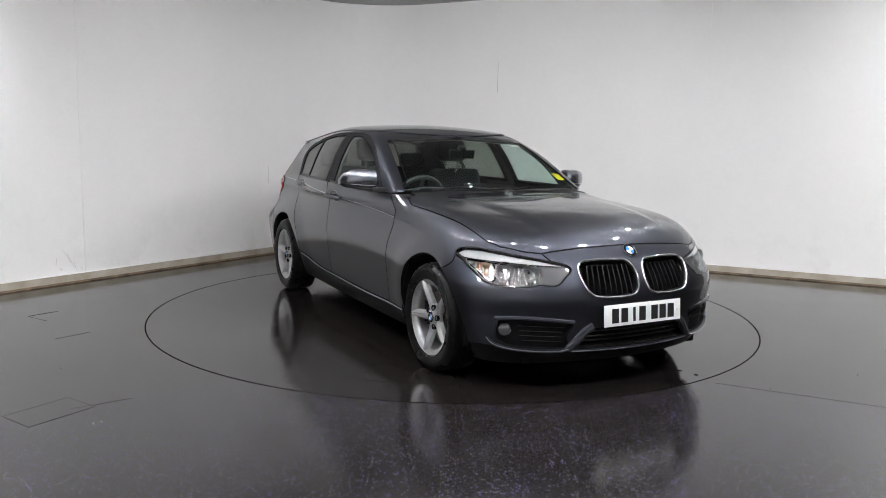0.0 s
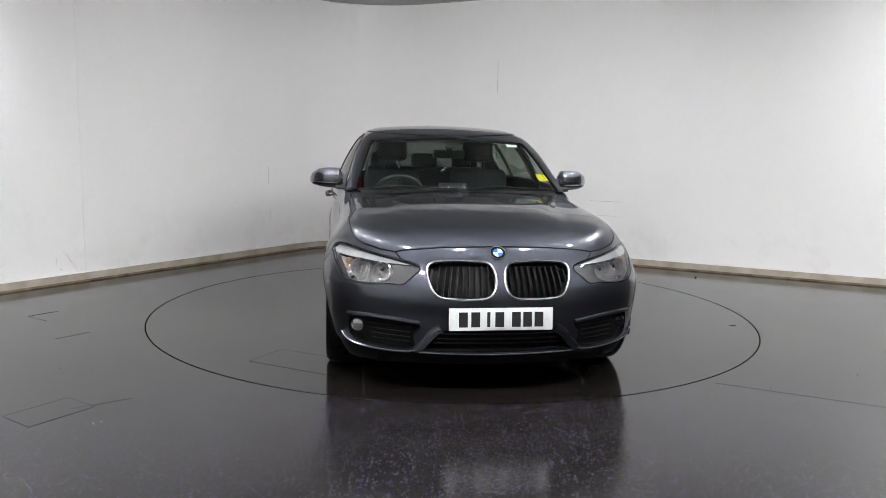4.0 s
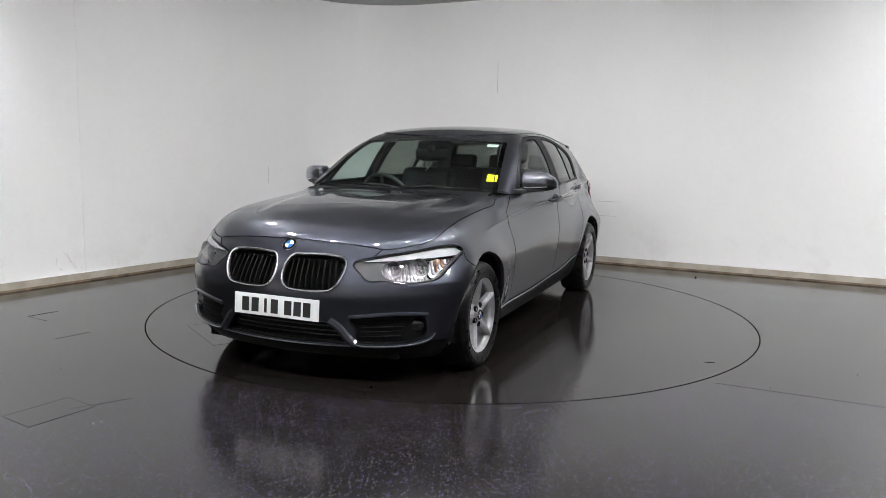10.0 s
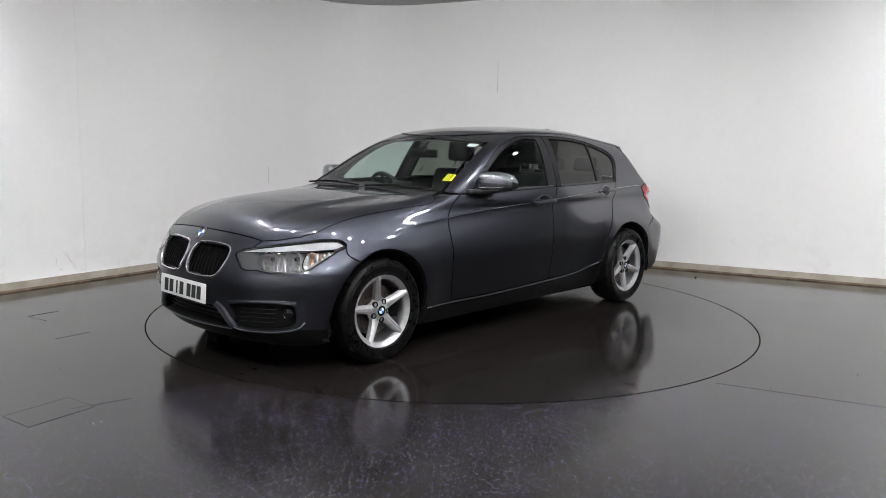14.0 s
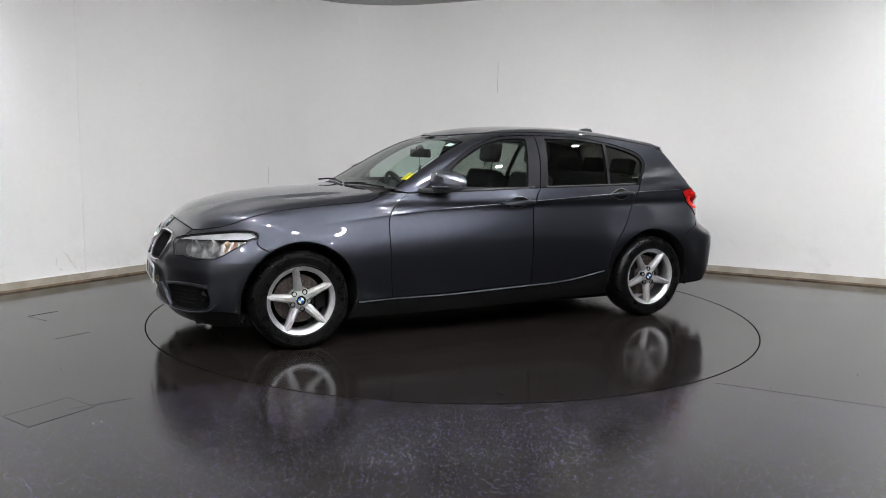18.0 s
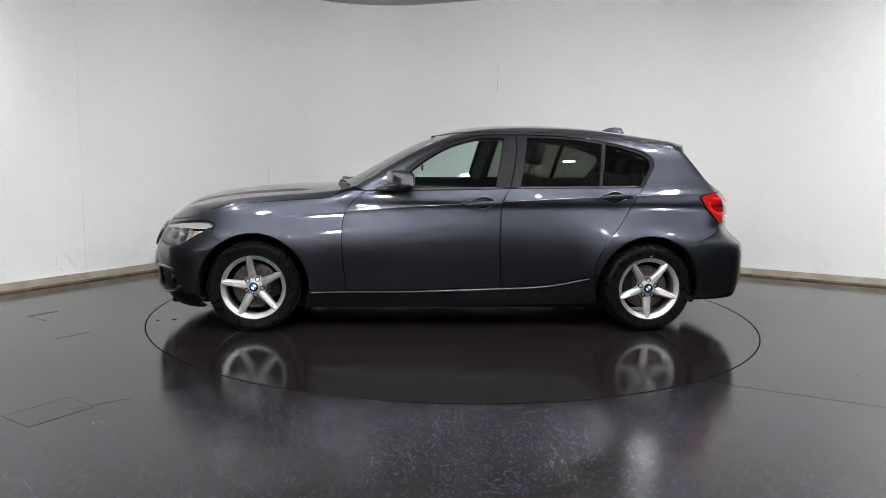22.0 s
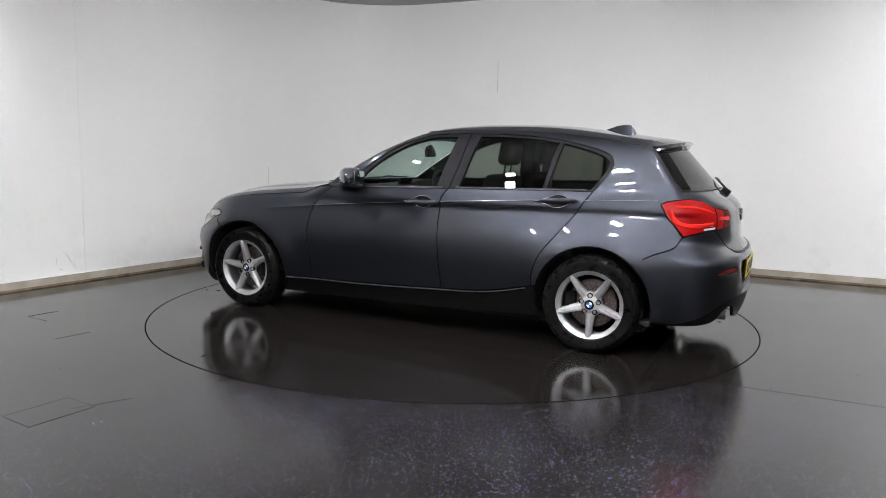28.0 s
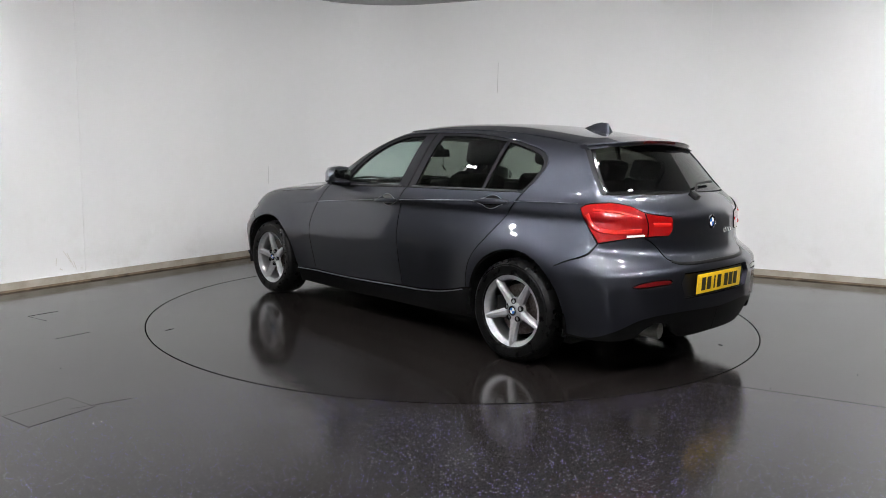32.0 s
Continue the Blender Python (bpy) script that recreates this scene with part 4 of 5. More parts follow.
    p = on_skin(dom, np.asarray(ring, float))
    n = skin_normal(p)
    verts = np.concatenate([p + n * a, p + n * b])
    k = len(p)
    faces = [(i, (i + 1) % k, k + (i + 1) % k, k + i) for i in range(k)]
    return raw(name, verts, faces, mat, parent, smooth=True)


def aligned(p, n):
    """A pose at p whose local z runs along n."""
    return Matrix.Translation(Vector(p)) @ Vector(n).to_track_quat("Z", "Y").to_matrix().to_4x4()


def fog_lamp(parent, side):
    p = on_skin("nose", np.array([(0.735, 0.345)]))[0] * [1, side, 1]
    n = Vector((0.93, 0.3 * side, 0.0)).normalized()
    m = aligned(Vector(p) - n * 0.018, n)
    bm = bmesh.new()
    rings = lathe(bm, [(0.034, -0.02), (0.034, 0.006), (0.031, 0.009), (0.029, 0.007), (0.02, 0.011), (0.007, 0.013)], m, 24)
    cap(bm, rings[-1])
    # same lamp twice: coloured lit on the right, unlit on the left
    part("fog_lamp", bm, FOG_LIT if side < 0 else GLOSS_BLACK, parent, "round fog lamp coloured bright as if catching the light" if side < 0 else "round fog lamp coloured black as if out of the light")


def build_headlamp(flip):
    ring = ringed(LAMP_RING_PTS)
    side = -1 if flip else 1
    line = mirrored(ring) if flip else ring
    lens = panel("headlamp", "nose", line, LENS, CAR, gap=0.004, depth=0.0, res=0.03, label="clear headlamp with twin round reflectors")
    side_of = mirrored if flip else np.asarray
    bay = side_of(ringed([(0.566, 0.618), (0.6, 0.588), (0.7, 0.577), (0.79, 0.58), (0.86, 0.604), (0.93, 0.646), (0.99, 0.684), (0.95, 0.692), (0.85, 0.683), (0.7, 0.673), (0.6, 0.663), (0.572, 0.647)]))
    bowls = ((0.62, 0.627, 0.043), (0.748, 0.63, 0.05))
    panel("housing", "nose", line, HOUSING, lens, holes=[bay], lift=-0.018, gap=0.0, depth=0.0, label="dark grey lamp housing")
    panel("lamp_back", "nose", line, CUP, lens, lift=-0.075, gap=0.0, depth=0.0, label="silvered lamp back")
    wall_of("lamp_wall", "nose", line, -0.004, -0.075, HOUSING, lens)
    wall_of("bay_wall", "nose", bay, -0.018, -0.06, CUP, lens)
    # upright flutes across the silvered bay
    for k in range(13):
        at = 0.585 + 0.02 * k
        low, high = 0.59 + max(0, at - 0.8) * 0.6, 0.668 + (at - 0.6) * 0.08
        trim_line("flute", "nose", side_of(curve([(at, low), (at + 0.001, (low + high) / 2), (at, high)])), 0.019, CUP, lens, -0.068, height=0.008)
    trim_line("lamp_seal", "nose", line, 0.008, GLOSS_BLACK, lens, -0.002, closed=True)
    # bright brow along the top edge
    brow = [(0.47, 0.667), (0.6, 0.691), (0.742, 0.709), (0.91, 0.726), (1.005, 0.724), (1.04, 0.706)]
    brow = curve(brow + [(0.995, 0.69), (0.9, 0.686), (0.742, 0.68), (0.6, 0.672)] + brow[:1], smooth=False)[:-1]
    panel("light_brow", "nose", mirrored(brow) if flip else brow, BROW, lens, lift=-0.008, gap=0.0, depth=0.02, label="white light strip")
    for s, z, r in bowls:
        p = on_skin("nose", np.array([(s, z)]))[0] * [1, side, 1]
        n = Vector((0.96, 0.22 * side, 0.0)).normalized()
        m = aligned(Vector(p) - n * 0.062, n)
        bm = bmesh.new()
        prof = [(r + 0.004, 0.035), (r, 0.033), (r * 0.94, 0.02), (r * 0.86, 0.008), (r * 0.8, 0.01), (r * 0.62, -0.012), (r * 0.36, -0.026), (r * 0.2, -0.03)]
        rings = lathe(bm, prof, m, 40)
        cap(bm, rings[-1])
        bowl = part("reflector", bm, CUP, lens, "round mirrored reflector bowl")
        for k in range(10):
            a = 2 * math.pi * (k + 0.5) / 10
            f = m @ Matrix.Rotation(a, 4, "Z") @ Matrix.Translation((r * 0.6, 0, -0.006)) @ Matrix.Rotation(radians(-48 + 12 * (k % 3)), 4, "Y")
            bm = bmesh.new()
            box_bm(bm, (r * 0.44, r * 0.3, 0.003), f, 0.001)
            part("facet", bm, CUP, bowl)
        bm = bmesh.new()
        rings = lathe(bm, [(0.012, -0.03), (0.012, 0.008), (0.008, 0.014)], m, 14)
        cap(bm, rings[-1])
        part("bulb", bm, CHROME, bowl)
    # ribbed outer end with the amber indicator behind it
    outer = ringed([(0.825, 0.598), (0.9, 0.634), (0.96, 0.668), (1.0, 0.69), (0.95, 0.7), (0.87, 0.698), (0.825, 0.66)], 0.012)
    panel("side_reflector", "nose", mirrored(outer) if flip else outer, CUP, lens, lift=-0.045, gap=0.0, depth=0.01, label="bright side reflector")
    for k in range(7):
        s = 0.84 + 0.022 * k
        line2 = curve([(s, 0.612 + 0.011 * k), (s + 0.004, 0.65 + 0.0055 * k), (s + 0.006, 0.692)])
        trim_line("rib", "nose", mirrored(line2) if flip else line2, 0.016, AMBER_RIB if k in (1, 3) else CUP, lens, -0.04, height=0.008)
    q = on_skin("nose", np.array([(0.868, 0.667)]))[0] * [1, side, 1]
    nn = skin_normal(on_skin("nose", np.array([(0.868, 0.667)])))[0] * [1, side, 1]
    mm = aligned(Vector(q) - Vector(nn) * 0.026, nn)
    bm = bmesh.new()
    rings = lathe(bm, [(0.017, -0.02), (0.017, 0.006), (0.013, 0.015), (0.006, 0.02)], mm, 16)
    cap(bm, rings[-1])
    part("indicator", bm, AMBER, lens, "amber indicator bulb")
    return lens


def build_sides():
    fd = chain(DOOR_FRONT, SILL_F, DOOR_MID[::-1], BELT_F[::-1])
    rd = chain(DOOR_MID, SILL_R, DOOR_BACK[::-1], BELT_R[::-1])
    front_doors = both("front_door", "side", fd, PAINT, CAR, res=0.017, lines=CREASE)
    rear_doors = both("rear_door", "side", rd, PAINT, CAR, res=0.017, lines=CREASE)
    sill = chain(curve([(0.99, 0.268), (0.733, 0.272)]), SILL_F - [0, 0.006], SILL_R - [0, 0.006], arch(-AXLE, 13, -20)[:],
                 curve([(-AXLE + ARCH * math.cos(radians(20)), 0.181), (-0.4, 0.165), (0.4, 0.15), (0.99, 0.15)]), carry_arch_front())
    # the dark floor reflection is put into the sill's colour
    sills = both("side_sill", "side", sill, SILL, CAR, res=0.018, label="side sill painted black for the reflected floor, with a highlight lip")
    for i, mirror in enumerate((False, True)):
        # thin bright bead painted as the highlight on the sill's top edge
        trim_line("sill_highlight", "side", chain(curve([(0.97, 0.266), (0.733, 0.27)]), SILL_F - [0, 0.009], SILL_R[:-3] - [0, 0.009]), 0.008, EDGE_GLINT, sills[i], 0.005, mirror=mirror, height=0.005)
    # quarter panel, roof rail and screen pillar in one pressing
    rear_arch = arch(-AXLE, 142, 14)
    ring = chain(carry(SCREEN_EDGE, "front", "side"), DITCH, carry(REAR_EDGE, "back", "side"), carry(TAIL_TOP[:14][::-1], "tail", "side"), carry(TAIL_FRONT[::-1], "tail", "side"),
                 carry(BUMPER_SEAM, "tail", "side")[:-3], rear_arch, DOOR_BACK[::-1], DLO_TOP)
    panels = both("side_panel", "side", ring, PAINT, CAR, res=0.016, lines=CREASE)
    for i, mirror in enumerate((False, True)):
        trim_line("side_blade", "back", mirrored(REAR_EDGE) if mirror else REAR_EDGE, 0.03, FRAME_BLACK, panels[i], 0.001, height=0.002, label="black blade beside the rear window")
        bead("roof_moulding", "side", DITCH, 0.004, PAINT, panels[i], 0.001, mirror=mirror)
        bead("frame_edge", "side", DLO_TOP[4:-3], 0.003, PAINT, panels[i], 0.0, mirror=mirror)
    # window band: black frames with the glass let in
    glass_f = chain(curve([(0.4, 0.99), (0.262, 1.12), (0.105, 1.222), (-0.004, 1.271), (-0.15, 1.31), (-0.26, 1.318), (-0.335, 1.318)]), curve([(-0.335, 1.318), (-0.3, 1.15), (-0.262, 0.992)]), curve([(-0.262, 0.992), (0.4, 0.99)], smooth=False))
    glass_r = chain(curve([(-0.505, 1.323), (-0.796, 1.317), (-1.04, 1.291)]), curve([(-1.04, 1.291), (-0.985, 1.004)], smooth=False), curve([(-0.985, 1.004), (-0.435, 0.996)], smooth=False), curve([(-0.435, 0.996), (-0.505, 1.323)], smooth=False))
    glass_q = chain(curve([(-1.072, 1.286), (-1.19, 1.259), (-1.335, 1.212), (-1.378, 1.165), (-1.345, 1.085), (-1.29, 1.008)]), curve([(-1.29, 1.008), (-1.016, 1.004)], smooth=False), curve([(-1.016, 1.004), (-1.072, 1.286)], smooth=False))
    split_top, split_low = (-0.43, 1.346), (-0.361, 0.98)
    j = int(np.argmin(np.hypot(DLO_TOP[:, 0] - split_top[0], DLO_TOP[:, 1] - split_top[1])))
    cut = curve([DLO_TOP[j], (-0.405, 1.16), split_low])
    for i, mirror in enumerate((False, True)):
        panel("window_frame", "side", chain(DLO_TOP[j:], BELT_F, cut[::-1]), FRAME_BLACK, front_doors[i], holes=[glass_f], lift=-0.004, mirror=mirror, label="black window frame")
        panel("window_frame", "side", chain(DLO_TOP[:j + 1], cut, BELT_R), FRAME_BLACK, rear_doors[i], holes=[glass_r, glass_q], lift=-0.004, mirror=mirror, label="black window frame")
        panel("window_glass", "side", glass_f, CLEAR, front_doors[i], gap=-0.004, depth=0.0, lift=-0.009, res=0.04, mirror=mirror, label="clear door window")
        panel("window_glass", "side", glass_r, TINTED, rear_doors[i], gap=-0.004, depth=0.0, lift=-0.009, res=0.04, mirror=mirror, label="dark tinted rear door window")
        panel("quarter_glass", "side", glass_q, TINTED, rear_doors[i], gap=-0.004, depth=0.0, lift=-0.009, res=0.04, mirror=mirror, label="dark tinted quarter light")
        trim_line("belt_seal", "side", BELT_F[6:-4] + [0, 0.006], 0.014, BLACK, front_doors[i], 0.0, mirror=mirror, height=0.005)
        trim_line("belt_seal", "side", BELT_R[4:-4] + [0, 0.006], 0.014, BLACK, rear_doors[i], 0.0, mirror=mirror, height=0.005)
    for i, mirror in enumerate((False, True)):
        # bright beads paint the highlight along the body crease
        for owner, x1, x0 in ((front_doors[i], 0.745, -0.29), (rear_doors[i], -0.315, -1.225), (panels[i], -1.262, -1.72)):
            line = np.array([(x, crease_z(x) + 0.001) for x in np.arange(x1, x0, -0.02)])
            trim_line("crease_highlight", "side", line, 0.005, EDGE_GLINT, owner, 0.0004, mirror=mirror, height=0.0022)
    return front_doors, rear_doors


def carry_arch_front():
    return arch(AXLE, 207, 187)


def build_top():
    low = chain(SCREEN_EDGE, SCREEN_TOP)
    half = chain(SCREEN_LOW, low)
    ring = chain(half, mirrored(half))
    screen = panel("windscreen", "front", ring, CLEAR, CAR, depth=0.0, res=0.045, gap=0.004, lift=-0.003, label="clear windscreen with a dark border")
    border = chain(half, mirrored(half))
    c = np.array([0, 1.13])
    inner = (border - c) * [0.978, 0.94] + c + [0, 0.003]
    panel("screen_border", "front", border, GLOSS_BLACK, screen, holes=[inner], gap=0.003, depth=0.0, lift=-0.001, res=0.03)
    ditch = carry(DITCH, "side", "top")
    top = carry(SCREEN_TOP, "front", "top")
    back = curve([ditch[-1], (-1.59, 0.3), (-1.6, 0.0)])
    halfr = chain(top[::-1], ditch, back)
    panel("roof", "top", chain(halfr, (halfr * [1, -1])[::-1]), PAINT, CAR, res=0.035)
    cowl = chain(curve([(0.82, 0.0), (0.81, 0.3), (0.79, 0.5), (0.775, 0.64)]), curve([(0.7, 0.655), (0.74, 0.45), (0.77, 0.2), (0.775, 0.0)]))
    panel("scuttle", "top", chain(cowl, (cowl * [1, -1])[::-1]), BLACK, CAR, gap=-0.004, lift=-0.006)


def build_rear():
    glass_ring = chain(curve([(0.0, 1.3), (0.3, 1.29), (0.54, 1.267)]), REAR_EDGE, REAR_LOW)
    ring = chain(glass_ring, mirrored(glass_ring))
    pane = panel("rear_window", "back", ring, DARK_GLASS, CAR, gap=0.004, depth=0.0, lift=-0.002, res=0.045, label="dark tinted rear window")
    c = np.array([0, 1.14])
    panel("window_border", "back", ring, GLOSS_BLACK, pane, holes=[(ring - c) * [0.94, 0.9] + c], gap=0.003, depth=0.0, lift=0.0, res=0.03)
    # tailgate below the glass
    lamp_top = carry(TAIL_TOP[8:], "tail", "back")
    lamp_in = carry(TAIL_IN, "tail", "back")
    k = int(np.argmin(np.abs(TAIL_LOW[:, 0] - 0.548)))
    lamp_low = carry(TAIL_LOW[:k + 1], "tail", "back")
    half = chain(REAR_LOW[::-1], lamp_top, lamp_in, lamp_low, GATE_LOW[1:])
    gate = panel("tailgate", "back", chain(half, mirrored(half)), PAINT, CAR, res=0.018)
    # black strips stand for the shade in the step below the tailgate
    for flip in (False, True):
        trim_line("gate_shadow_strip", "back", mirrored(GATE_LOW[14:]) if flip else GATE_LOW[14:], 0.026, GRILLE_BLACK, gate, -0.003, height=0.008)
    # bumper
    gate_low = carry(GATE_LOW[1:], "back", "tail")
    rear_arch = carry(arch(-AXLE, 142, 198), "side", "tail")
    low = curve([rear_arch[-1], (1.0, 0.222), (0.83, 0.232), (0.72, 0.285), (0.6, 0.35), (0.42, 0.372), (0.0, 0.362)])
    half = chain(gate_low[::-1], TAIL_LOW[k:], BUMPER_SEAM, rear_arch, low)
    refl = ringed([(0.425, 0.548), (0.44, 0.56), (0.565, 0.559), (0.65, 0.535), (0.62, 0.526), (0.5, 0.534), (0.435, 0.537)], 0.01)
    recess = curve([(-0.37, 0.535), (-0.33, 0.45), (0.33, 0.45), (0.37, 0.535), (0.34, 0.585), (-0.34, 0.585), (-0.37, 0.535)], smooth=False)[:-1]
    bumper = panel("rear_bumper", "tail", chain(half, mirrored(half)), PAINT, CAR, holes=[refl, mirrored(refl), recess], res=0.018)
    panel("plate_recess", "tail", recess, PAINT, bumper, lift=-0.028, gap=-0.004, depth=0.0, label="shallow recess for the number plate")
    wall_of("recess_wall", "tail", recess, 0.0, -0.028, PAINT, bumper)
    for flip in (False, True):
        line = mirrored(refl) if flip else refl
        panel("reflector", "tail", line, DARK_RED, bumper, lift=-0.004, label="narrow dark red reflector")
    val = chain(low[3:], curve([(0.0, 0.215), (0.3, 0.22), (0.38, 0.255), (0.43, 0.31), (0.5, 0.325), (0.57, 0.3), (0.63, 0.25), (0.8, 0.222), (0.98, 0.212)]))
    panel("rear_valance", "tail", chain(val, mirrored(val)), GRILLE_BLACK, CAR, lift=-0.006, gap=-0.002)
    for flip in (False, True):
        tail_lamp(flip)
    return gate, bumper


def tail_lamp(flip):
    split = carry(curve([(0.559, 0.916), (0.54, 0.846), (0.54, 0.782)]), "tail", "tail")
    i = int(np.argmin(np.abs(TAIL_TOP[:, 0] - 0.559)))
    k = int(np.argmin(np.abs(TAIL_LOW[:, 0] - 0.54)))
    outer = chain(TAIL_TOP[:i + 1], split, TAIL_LOW[k:], TAIL_FRONT)
    inner = chain(TAIL_TOP[i:], TAIL_IN, TAIL_LOW[:k + 1], split[::-1])
    mk = mirrored if flip else (lambda q: q)
    lamp = panel("tail_lamp", "tail", mk(outer), RED, CAR, lift=0.006, depth=0.03, label="glossy red L-shaped tail lamp")
    panel("inner_lens", "tail", mk(inner), RED, lamp, lift=0.006, depth=0.03)
    bar = curve([(0.86, 0.9), (0.82, 0.83), (0.74, 0.812), (0.58, 0.818)])
    trim_line("light_bar", "tail", mk(bar), 0.026, BRIGHT_RED, lamp, 0.006, height=0.006, label="brighter red light bar")
    trim_line("light_bar", "tail", mk(curve([(0.83, 0.925), (0.7, 0.915), (0.58, 0.885)])), 0.016, BRIGHT_RED, lamp, 0.006, height=0.004)
    trim_line("light_bar", "tail", mk(curve([(0.51, 0.85), (0.45, 0.848), (0.39, 0.846)])), 0.022, BRIGHT_RED, lamp, 0.006, height=0.004)
    trim_line("reverse_light", "tail", mk(curve([(0.66, 0.789), (0.56, 0.793)])), 0.012, WHITE, lamp, 0.007, height=0.003, label="small clear reversing light")


FRONT_BUMPER = build_front()
build_headlamp(False)
build_headlamp(True)
FRONT_DOORS, REAR_DOORS = build_sides()
build_top()
TAILGATE, REAR_BUMPER = build_rear()


def build_wheel(x, y, phase):
    side = 1 if y > 0 else -1
    m = Matrix.Translation((x, y, WHEEL_Z)) @ Matrix.Rotation(radians(-90 * side), 4, "X")
    bm = bmesh.new()
    lathe(bm, [(0.206, -0.19), (0.197, -0.1), (0.184, -0.04), (0.184, -0.024), (0.189, -0.014), (0.203, -0.006), (0.2125, 0.0), (0.2165, -0.004), (0.214, -0.02), (0.21, -0.19)], m, 64, True)
    wheel = part("wheel", bm, ALLOY, CAR, "five-spoke silver alloy wheel with a black tyre")
    bm = bmesh.new()
    lathe(bm, [(0.209, -0.02), (0.213, 0.0), (0.222, 0.007), (0.226, 0.005), (0.25, 0.012), (0.268, 0.0125), (0.27, 0.0095), (0.279, 0.008), (0.281, 0.005), (0.294, -0.004), (0.302, -0.02), (0.306, -0.05), (0.3065, -0.1), (0.306, -0.15), (0.3, -0.19), (0.27, -0.2), (0.21, -0.185)], m, 72)
    tyre = part("tyre", bm, RUBBER, wheel, "black rubber tyre")
    for k in range(5):
        a = phase + 72 * k
        r = m @ Matrix.Rotation(radians(a), 4, "Z")
        bm = bmesh.new()
        rows = []
        for d, w, h, lift in ((0.045, 0.031, 0.0, -0.03), (0.08, 0.024, 0.004, -0.024), (0.14, 0.0195, 0.006, -0.012), (0.185, 0.018, 0.005, -0.004), (0.205, 0.012, 0.003, -0.002)):
            rows.append([bm.verts.new(r @ Vector(v)) for v in ((d, -w - 0.004, lift - 0.03), (d, -w, lift - 0.006), (d, -w * 0.35, lift + h), (d, 0, lift + h - 0.003), (d, w * 0.35, lift + h), (d, w, lift - 0.006), (d, w + 0.004, lift - 0.03))])
        for p, q in zip(rows, rows[1:]):
            for i in range(6):
                bm.faces.new((p[i], p[i + 1], q[i + 1], q[i]))
            bm.faces.new((p[6], p[0], q[0], q[6]))
        cap(bm, rows[0])
        cap(bm, rows[-1])
        part("spoke", bm, ALLOY, wheel)
        b = m @ Matrix.Rotation(radians(a + 36), 4, "Z") @ Matrix.Translation((0.056, 0, -0.036))
        bm = bmesh.new()
        rings = lathe(bm, [(0.0165, 0.0), (0.0165, 0.016), (0.0125, 0.016), (0.0115, 0.004)], b, 16)
        cap(bm, rings[-1])
        part("bolt_seat", bm, GRILLE_BLACK, wheel)
    bm = bmesh.new()
    rings = lathe(bm, [(0.078, -0.05), (0.074, -0.036), (0.052, -0.026), (0.036, -0.022), (0.034, -0.02)], m, 40)
    cap(bm, rings[-1])
    part("hub", bm, ALLOY, wheel)
    roundel("hub_badge", m @ Matrix.Translation((0, 0, -0.0185)), 0.031, wheel)
    bm = bmesh.new()
    rings = lathe(bm, [(0.15, -0.11), (0.15, -0.085), (0.08, -0.083), (0.078, -0.06)], m, 48)
    cap(bm, rings[-1])
    cap(bm, rings[0])
    part("brake_disc", bm, STEEL, wheel, "rusty steel brake disc")
    bm = bmesh.new()
    box_bm(bm, (0.07, 0.13, 0.06), m @ Matrix.Rotation(radians(180 if x > 0 else 0), 4, "Z") @ Matrix.Translation((0.135, 0, -0.09)), 0.012)
    part("brake_caliper", bm, DARK, wheel)
    # dark well round the wheel
    bm = bmesh.new()
    w = Matrix.Translation((x, y + side * 0.035, WHEEL_Z)) @ Matrix.Rotation(radians(-90 * side), 4, "X")
    rings = lathe(bm, [(ARCH + 0.012, -0.05), (ARCH + 0.014, -0.34)], w, 56)
    cap(bm, rings[-1])
    kill = [v for v in bm.verts if v.co.z < 0.2]
    bmesh.ops.delete(bm, geom=kill, context="VERTS")
    part("wheel_arch_liner", bm, DARK, CAR)


def disc(bm, m, r, a0, a1, z, steps=24):
    c = bm.verts.new(m @ Vector((0, 0, z)))
    p = [bm.verts.new(m @ Vector((r * math.cos(a0 + (a1 - a0) * i / steps), r * math.sin(a0 + (a1 - a0) * i / steps), z))) for i in range(steps + 1)]
    for a, b in zip(p, p[1:]):
        bm.faces.new((c, a, b))


def roundel(name, m, r, parent):
    """A round enamel badge: chrome rim, dark ring, quarters of blue and white."""
    bm = bmesh.new()
    lathe(bm, [(r, 0.0), (r, r * 0.12), (r * 0.93, r * 0.16), (r * 0.9, r * 0.1)], m, 32)
    badge = part(name, bm, CHROME, parent, "round enamel badge")
    bm = bmesh.new()
    disc(bm, m, r * 0.92, 0, 2 * math.pi, r * 0.1, 32)
    part("badge_ring", bm, GLOSS_BLACK, badge)
    for k in range(4):
        bm = bmesh.new()
        disc(bm, m, r * 0.6, math.pi / 2 * k, math.pi / 2 * (k + 1), r * 0.13, 10)
        part("badge_quarter", bm, BLUE if k % 2 else WHITE, badge)


def plate(name, x, z, tilt, mat, front):
    """A number plate with plain bars for its writing."""
    s = 1 if front else -1
    m = Matrix.Translation((x, 0, z)) @ Matrix.Rotation(radians(90 * s), 4, "Z") @ Matrix.Rotation(radians(90 - tilt), 4, "X")
    ob = box(name, (0.52, 0.111, 0.006), m, mat, CAR, "white front number plate with plain dark bars" if front else "yellow rear number plate with plain dark bars", 0.003)
    for cx in (-0.156, -0.095, -0.03, 0.025, 0.108, 0.165, 0.222):
        w = 0.016 if cx == -0.03 else 0.044
        box("plate_bar", (w, 0.074, 0.001), m @ Matrix.Translation((cx - 0.033, -0.002, 0.0035)), INK, ob)
    for sx in (-0.235, 0.235):
        bm = bmesh.new()
